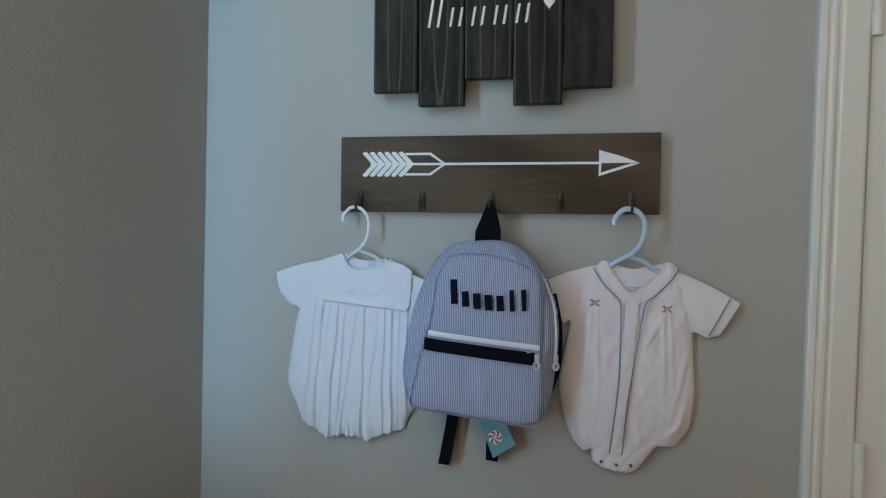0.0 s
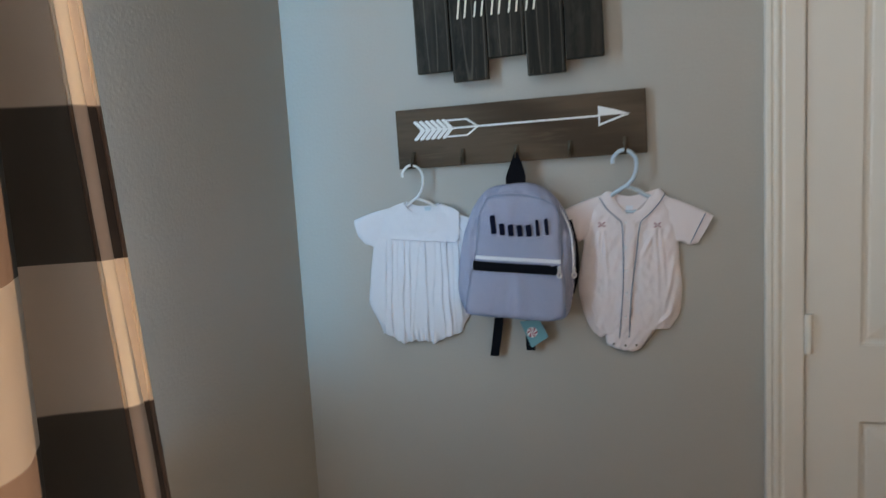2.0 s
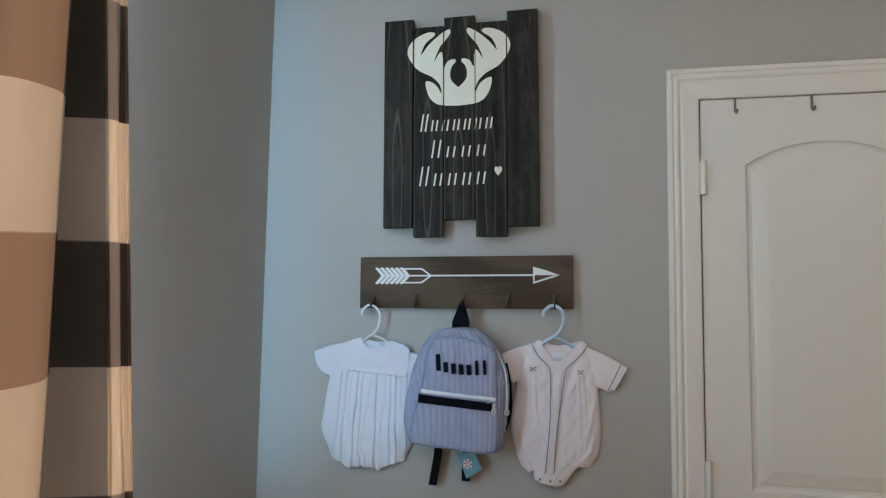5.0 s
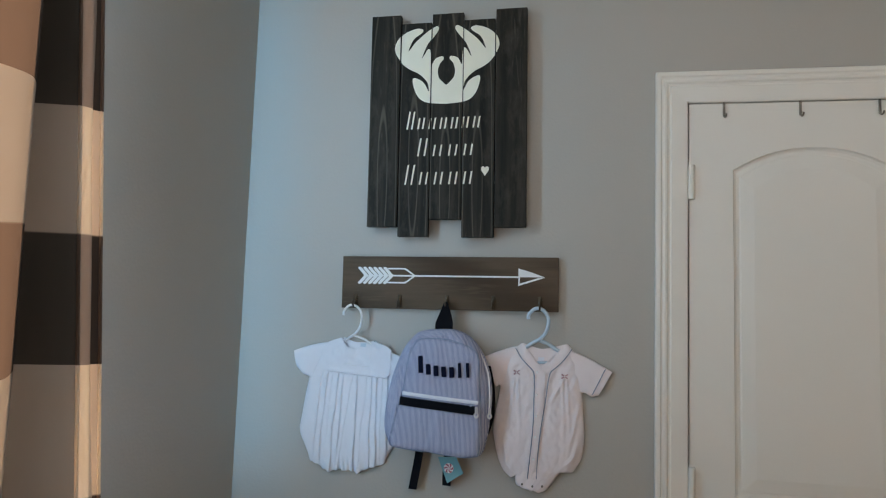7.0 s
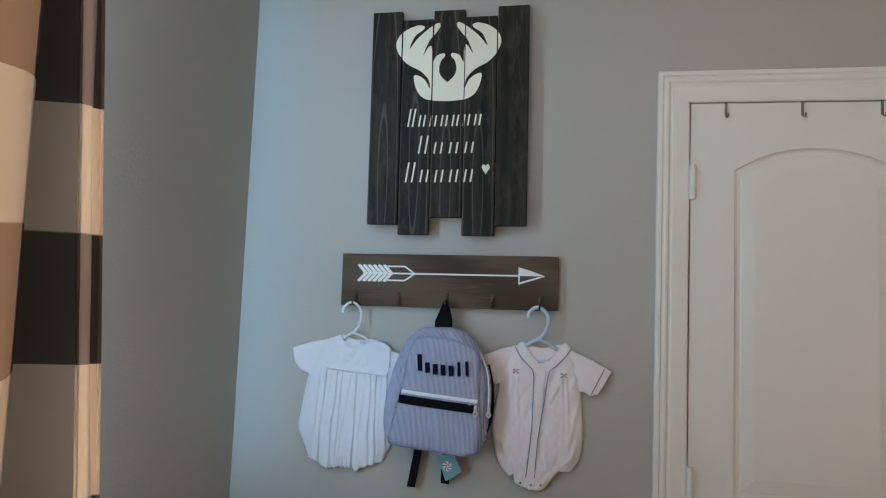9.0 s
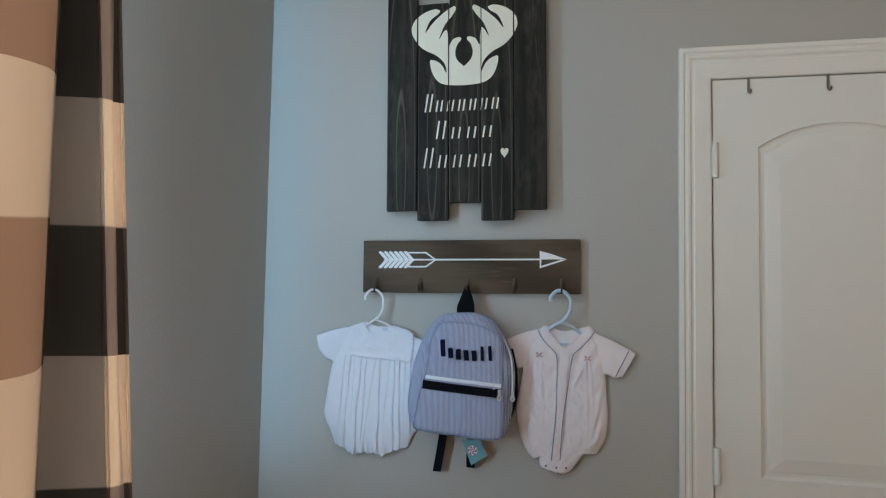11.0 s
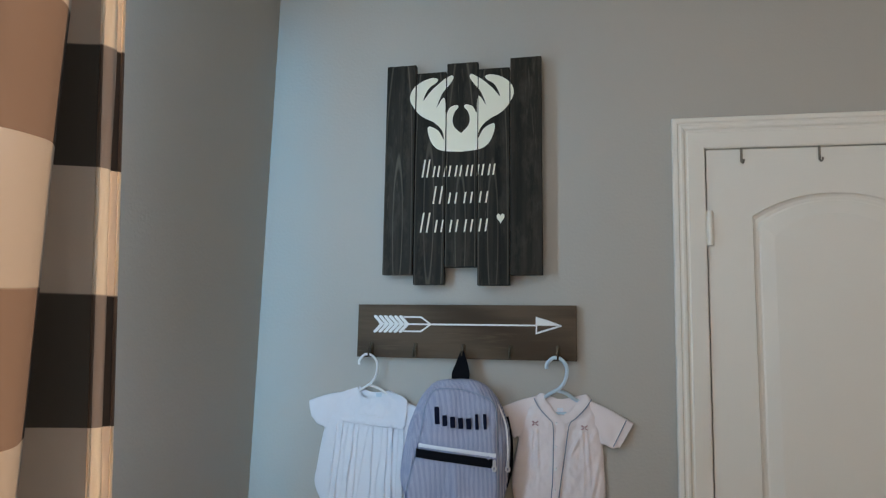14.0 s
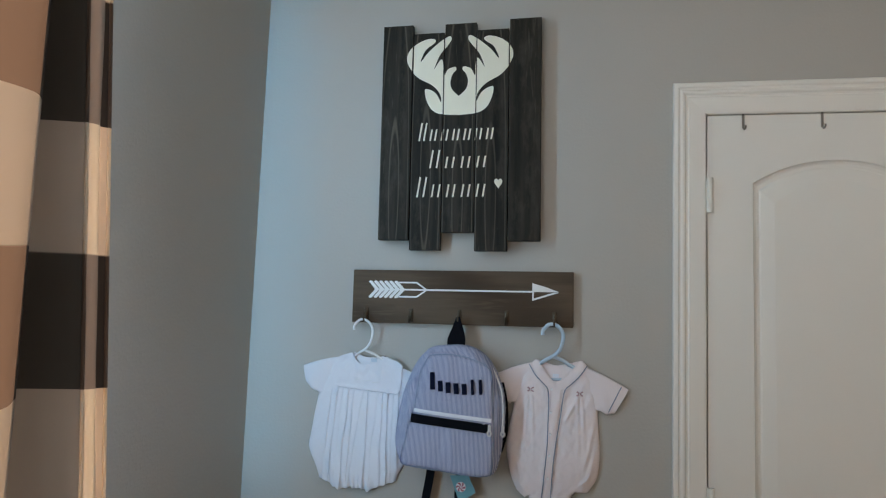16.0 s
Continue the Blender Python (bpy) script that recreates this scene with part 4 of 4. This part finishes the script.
# the welt round the front panel and the main zipper down the side
welt = [pack_point(1.0, 1.0, 2 * math.pi * k / 120 - math.pi) for k in range(121)]
seam(welt, 0.0020, 0.0005, "piping", M_PIPING, thick=0.0014)
seam([(-0.0880, 1.297), (-0.0985, 1.256), (-0.1075, 1.218), (-0.1135, 1.192)], 0.0011, 0.0012, "seam_thread", M_NAVYTHREAD, "dark stitched seam", thick=0.0006)
zipline = spline([(0.0985, 1.404), (0.1135, 1.3780), (0.1265, 1.3400), (0.1302, 1.2920), (0.1300, 1.2600)], 8)
part("main_zipper", tube(bmesh.new(), [(q[0], -0.0660, q[1]) for q in zipline], 0.0021, 6), M_ZIP, pack, "white main zipper tape", smooth=True)


def slant(s):
    return (-0.0880 + 0.1930 * s, 1.2915 - 0.0170 * s)


front_pts = [slant(k / 24) for k in range(25)]
seam([(x, z + 0.0005) for x, z in front_pts], 0.0090, 0.0012, "pocket_zipper_tape", M_ZIP, "white pocket zipper tape", thick=0.002)
seam([(x - 0.0070, z - 0.0185) for x, z in front_pts], 0.0215, 0.0010, "pocket_trim", M_NAVY, "navy ribbon across the pocket", thick=0.001)
for x, z, yb in ((0.1010, 1.2520, pack_y(0.1010, 1.2520) - 0.003), (0.1310, 1.2480, -0.069)):
    bm = bmesh.new()
    ring = [Vector((x + 0.0042 * math.cos(a), yb - 0.002, z - 0.006 + 0.0056 * math.sin(a))) for a in [2 * math.pi * k / 16 for k in range(17)]]
    tube(bm, ring, 0.0024, 6, caps=False)
    box(bm, x - 0.0036, x + 0.0036, yb - 0.0045, yb, z - 0.001, z + 0.014, bevel=0.001, segments=1)
    part("zipper_pull", bm, M_PULL, pack, "white metal zipper pull")
# embroidered writing on a slight arc
for k in range(7):
    s = (k + 0.5) / 7
    x = -0.0510 + 0.1385 * s
    base = 1.3455 - 0.009 * s - 0.006 * math.sin(math.pi * s)
    tall = 0.042 if k == 0 else 0.036 if k > 4 else 0.026
    seam([(x + 0.001, base), (x, base + tall * 0.5), (x - 0.001, base + tall)], 0.0125 if k < 5 else 0.008, 0.0012, "lettering_bar", M_NAVYTHREAD, "navy embroidered writing", thick=0.001)
# hanging loop on the middle hook
bm = bmesh.new()
for y, widen in ((-0.0465, 1.0), (-0.0415, 0.8)):
    prism(bm, [(0.008 + (x - 0.008) * widen, z) for x, z in ((-0.015, 1.440), (0.030, 1.440), (0.0308, 1.470), (0.0255, 1.492), (0.0150, 1.522), (0.0075, 1.522), (-0.0035, 1.494), (-0.0145, 1.468))], y - 0.0016, y + 0.0016)
part("hanging_loop", bm, M_NAVY, pack, "navy webbing loop")
for pts, wd in ((((-0.053, 1.170), (-0.0548, 1.133), (-0.0625, 1.085), (-0.0705, 1.0415)), 0.022), (((0.022, 1.165), (0.020, 1.120), (0.018, 1.085), (0.018, 1.056)), 0.022)):
    bm, rings = bmesh.new(), []
    for x, z in spline(pts, 6):
        rings.append([bm.verts.new(p) for p in ((x - wd / 2, -0.022, z), (x + wd / 2, -0.026, z), (x + wd / 2, -0.0235, z), (x - wd / 2, -0.0195, z))])
    bridge(bm, rings, True)
    bm.faces.new(rings[0][::-1])
    bm.faces.new(rings[-1])
    part("strap_end", bm, M_NAVY, pack, "navy webbing strap end")
for z0, z1, xx in ((1.19, 1.36, 0.1310),):
    bm = tube(bmesh.new(), spline([(0.120, -0.020, z1), (xx, -0.022, (z0 + z1) / 2 + 0.03), (xx, -0.022, z0 + 0.05), (0.118, -0.020, z0)], 6), 0.007, 8, 0.4)
    part("shoulder_strap", bm, M_NAVY, pack, "navy shoulder strap", smooth=True)
# swing tag with a swirl
TAG = ((-0.004, 1.128), (0.043, 1.130), (0.062, 1.0905), (0.0215, 1.0640))
tag = part("swing_tag", prism(bmesh.new(), TAG[::-1], -0.0310, -0.0300), M_TEAL, pack, "teal card swing tag with a red and white swirl")
part("swirl_disc", disc(bmesh.new(), 0.0245, 1.1015, 0.0125, -0.0314, -0.0311, 24), M_WHITEPAINT, tag)
bm = bmesh.new()
for k in range(6):
    a0 = 2 * math.pi * k / 6
    arc_a = [(0.0245 + 0.0122 * s * math.cos(a0 + 0.9 * s), 1.1015 + 0.0122 * s * math.sin(a0 + 0.9 * s)) for s in (0.12, 0.4, 0.7, 1.0)]
    arc_b = [(0.0245 + 0.0122 * s * math.cos(a0 + 0.52 + 0.9 * s), 1.1015 + 0.0122 * s * math.sin(a0 + 0.52 + 0.9 * s)) for s in (1.0, 0.7, 0.4, 0.12)]
    prism(bm, arc_a + arc_b, -0.0318, -0.0315)
part("swirl", bm, M_RED, tag)

# ---- the curtain ----
curtain = thing("curtain", (-0.38, -1.2, 0.02), "floor-length charcoal and cream striped curtain, sunlit from behind", "curtain")
CORE = [(-0.340, -0.872), (-0.3478, -0.8872), (-0.352, -0.901), (-0.380, -0.911), (-0.420, -0.929), (-0.447, -0.964), (-0.420, -0.989), (-0.370, -0.987), (-0.340, -1.009), (-0.317, -1.054), (-0.325, -1.109), (-0.375, -1.144), (-0.435, -1.169), (-0.445, -1.214), (-0.395, -1.241), (-0.335, -1.259), (-0.315, -1.304), (-0.345, -1.354), (-0.415, -1.379), (-0.445, -1.419), (-0.395, -1.454), (-0.335, -1.469), (-0.325, -1.509), (-0.365, -1.539), (-0.430, -1.570), (-0.445, -1.610), (-0.390, -1.640), (-0.330, -1.660), (-0.325, -1.700), (-0.380, -1.735), (-0.440, -1.765), (-0.430, -1.800), (-0.360, -1.820)]
prof = spline(CORE, 6)
HEM_COLS, FOLD_COLS = 12, 49
rows = []
for i in range(61):
    z = 0.02 + (2.51 - 0.02) * i / 60
    row = []
    for k, q in enumerate(prof):
        w, free = min(1.0, k / 25), min(1.0, max(0.0, (26 - k) / 14))
        x = q[0] + w * 0.006 * noise.noise((k * 0.12, z * 1.6, 3)) + 0.047 * (1.6 - z) * free
        y = q[1] + 0.006 * noise.noise((k * 0.1, z * 1.4, 9)) * w + 0.037 * (1.6 - z) * free
        row.append((x, y, z))
    rows.append(row)
bm = bmesh.new()
bridge(bm, [[bm.verts.new(q) for q in row[FOLD_COLS:]] for row in rows], False)
panel = part("panel", bm, M_CURTAIN, curtain, smooth=True)
# the stripes sag a little on the front folds
sag = panel.data.attributes.new("cloth_height", "FLOAT", "POINT")
wide_row = len(prof) - FOLD_COLS
for n_vert, v in enumerate(panel.data.vertices):
    sag.data[n_vert].value = v.co.z + 0.012 * max(0.0, min(1.0, (n_vert % wide_row) / 14))
bm = bmesh.new()
bridge(bm, [[bm.verts.new(q) for q in row[HEM_COLS:FOLD_COLS + 1]] for row in rows], False)
part("side_hem", bm, M_SIDE, curtain, "wide doubled hem, dark against the light", smooth=True)
bm = bmesh.new()
bridge(bm, [[bm.verts.new(q) for q in row[:7]] for row in rows], False)
part("hem", bm, M_HEM, curtain, "doubled hem along the curtain's edge", smooth=True)
bm, rings, lines = bmesh.new(), [], ([], [])
for i in range(61):
    z = 0.02 + (2.51 - 0.02) * i / 60
    lean = Vector((0.047, 0.037)) * (1.6 - z)
    ridge, edge = Vector((-0.352, -0.901)) + lean, Vector((-0.340, -0.872)) + lean
    wob = 0.10 * math.sin(z * 7.0) + 0.05 * math.sin(z * 17.0)
    out = Vector((0.0034, -0.0030))
    row = [ridge.lerp(edge, s) + out * lift for s, lift in ((0.0, 0.5), (0.20, 1.0), (0.45 + wob * 0.3, 1.1), (0.62 + wob * 0.7, 0.5))]
    rings.append([bm.verts.new((q.x, q.y, z)) for q in row])
    lines[0].append((ridge.x + 0.0012, ridge.y - 0.001, z))
    lines[1].append((edge.x + 0.0008, edge.y - 0.0005, z))
bridge(bm, rings, False)
part("hem_lining", bm, M_LINING, curtain, "pale turned-back lining along the curtain's edge", smooth=True)
# two pale cords added where light catches the hem's edges
for line in lines:
    part("hem_edge", tube(bmesh.new(), line, 0.0025, 6), M_LITEDGE, curtain, "seam line of the hem, coloured pale for the light on it", smooth=True)

# everything on the wall hangs a little out of level
def hang(names, pivot, to, scale, lean):
    m = Matrix.Translation((to[0], 0, to[1])) @ Matrix.Rotation(radians(-lean), 4, "Y") @ Matrix.Scale(scale, 4) @ Matrix.Translation((-pivot[0], 0, -pivot[1]))
    for ob in scene.objects:
        if not ob.parent and ob.name.split(".")[0] in names:
            ob.matrix_basis = m @ Matrix.Translation(ob.location)


hang(("name_sign",), (0.003, 1.98), (-0.0090, 1.9764), 0.987, 0.79)
hang(("coat_rack",), (0.011, 1.57), (0.0047, 1.5743), 0.974, 0.55)
hang(("clothes_hanger", "baby_romper", "backpack"), (0.0, 1.5), (-0.0043, 1.5065), 0.967, 0.64)

rod = thing("curtain_rod", (-0.40, -1.6, 2.525), "dark bronze curtain rod above the window", "curtain rod")
part("pole", tube(bmesh.new(), [(-0.40, -0.80, 2.525), (-0.40, -2.75, 2.525)], 0.012, 12), M_BRONZE, rod, smooth=True)
for y in (-0.86, -2.70):
    part("bracket", tube(bmesh.new(), [(-0.40, y, 2.525), (side_x(2.525), y, 2.525)], 0.008, 8), M_BRONZE, rod, smooth=True)
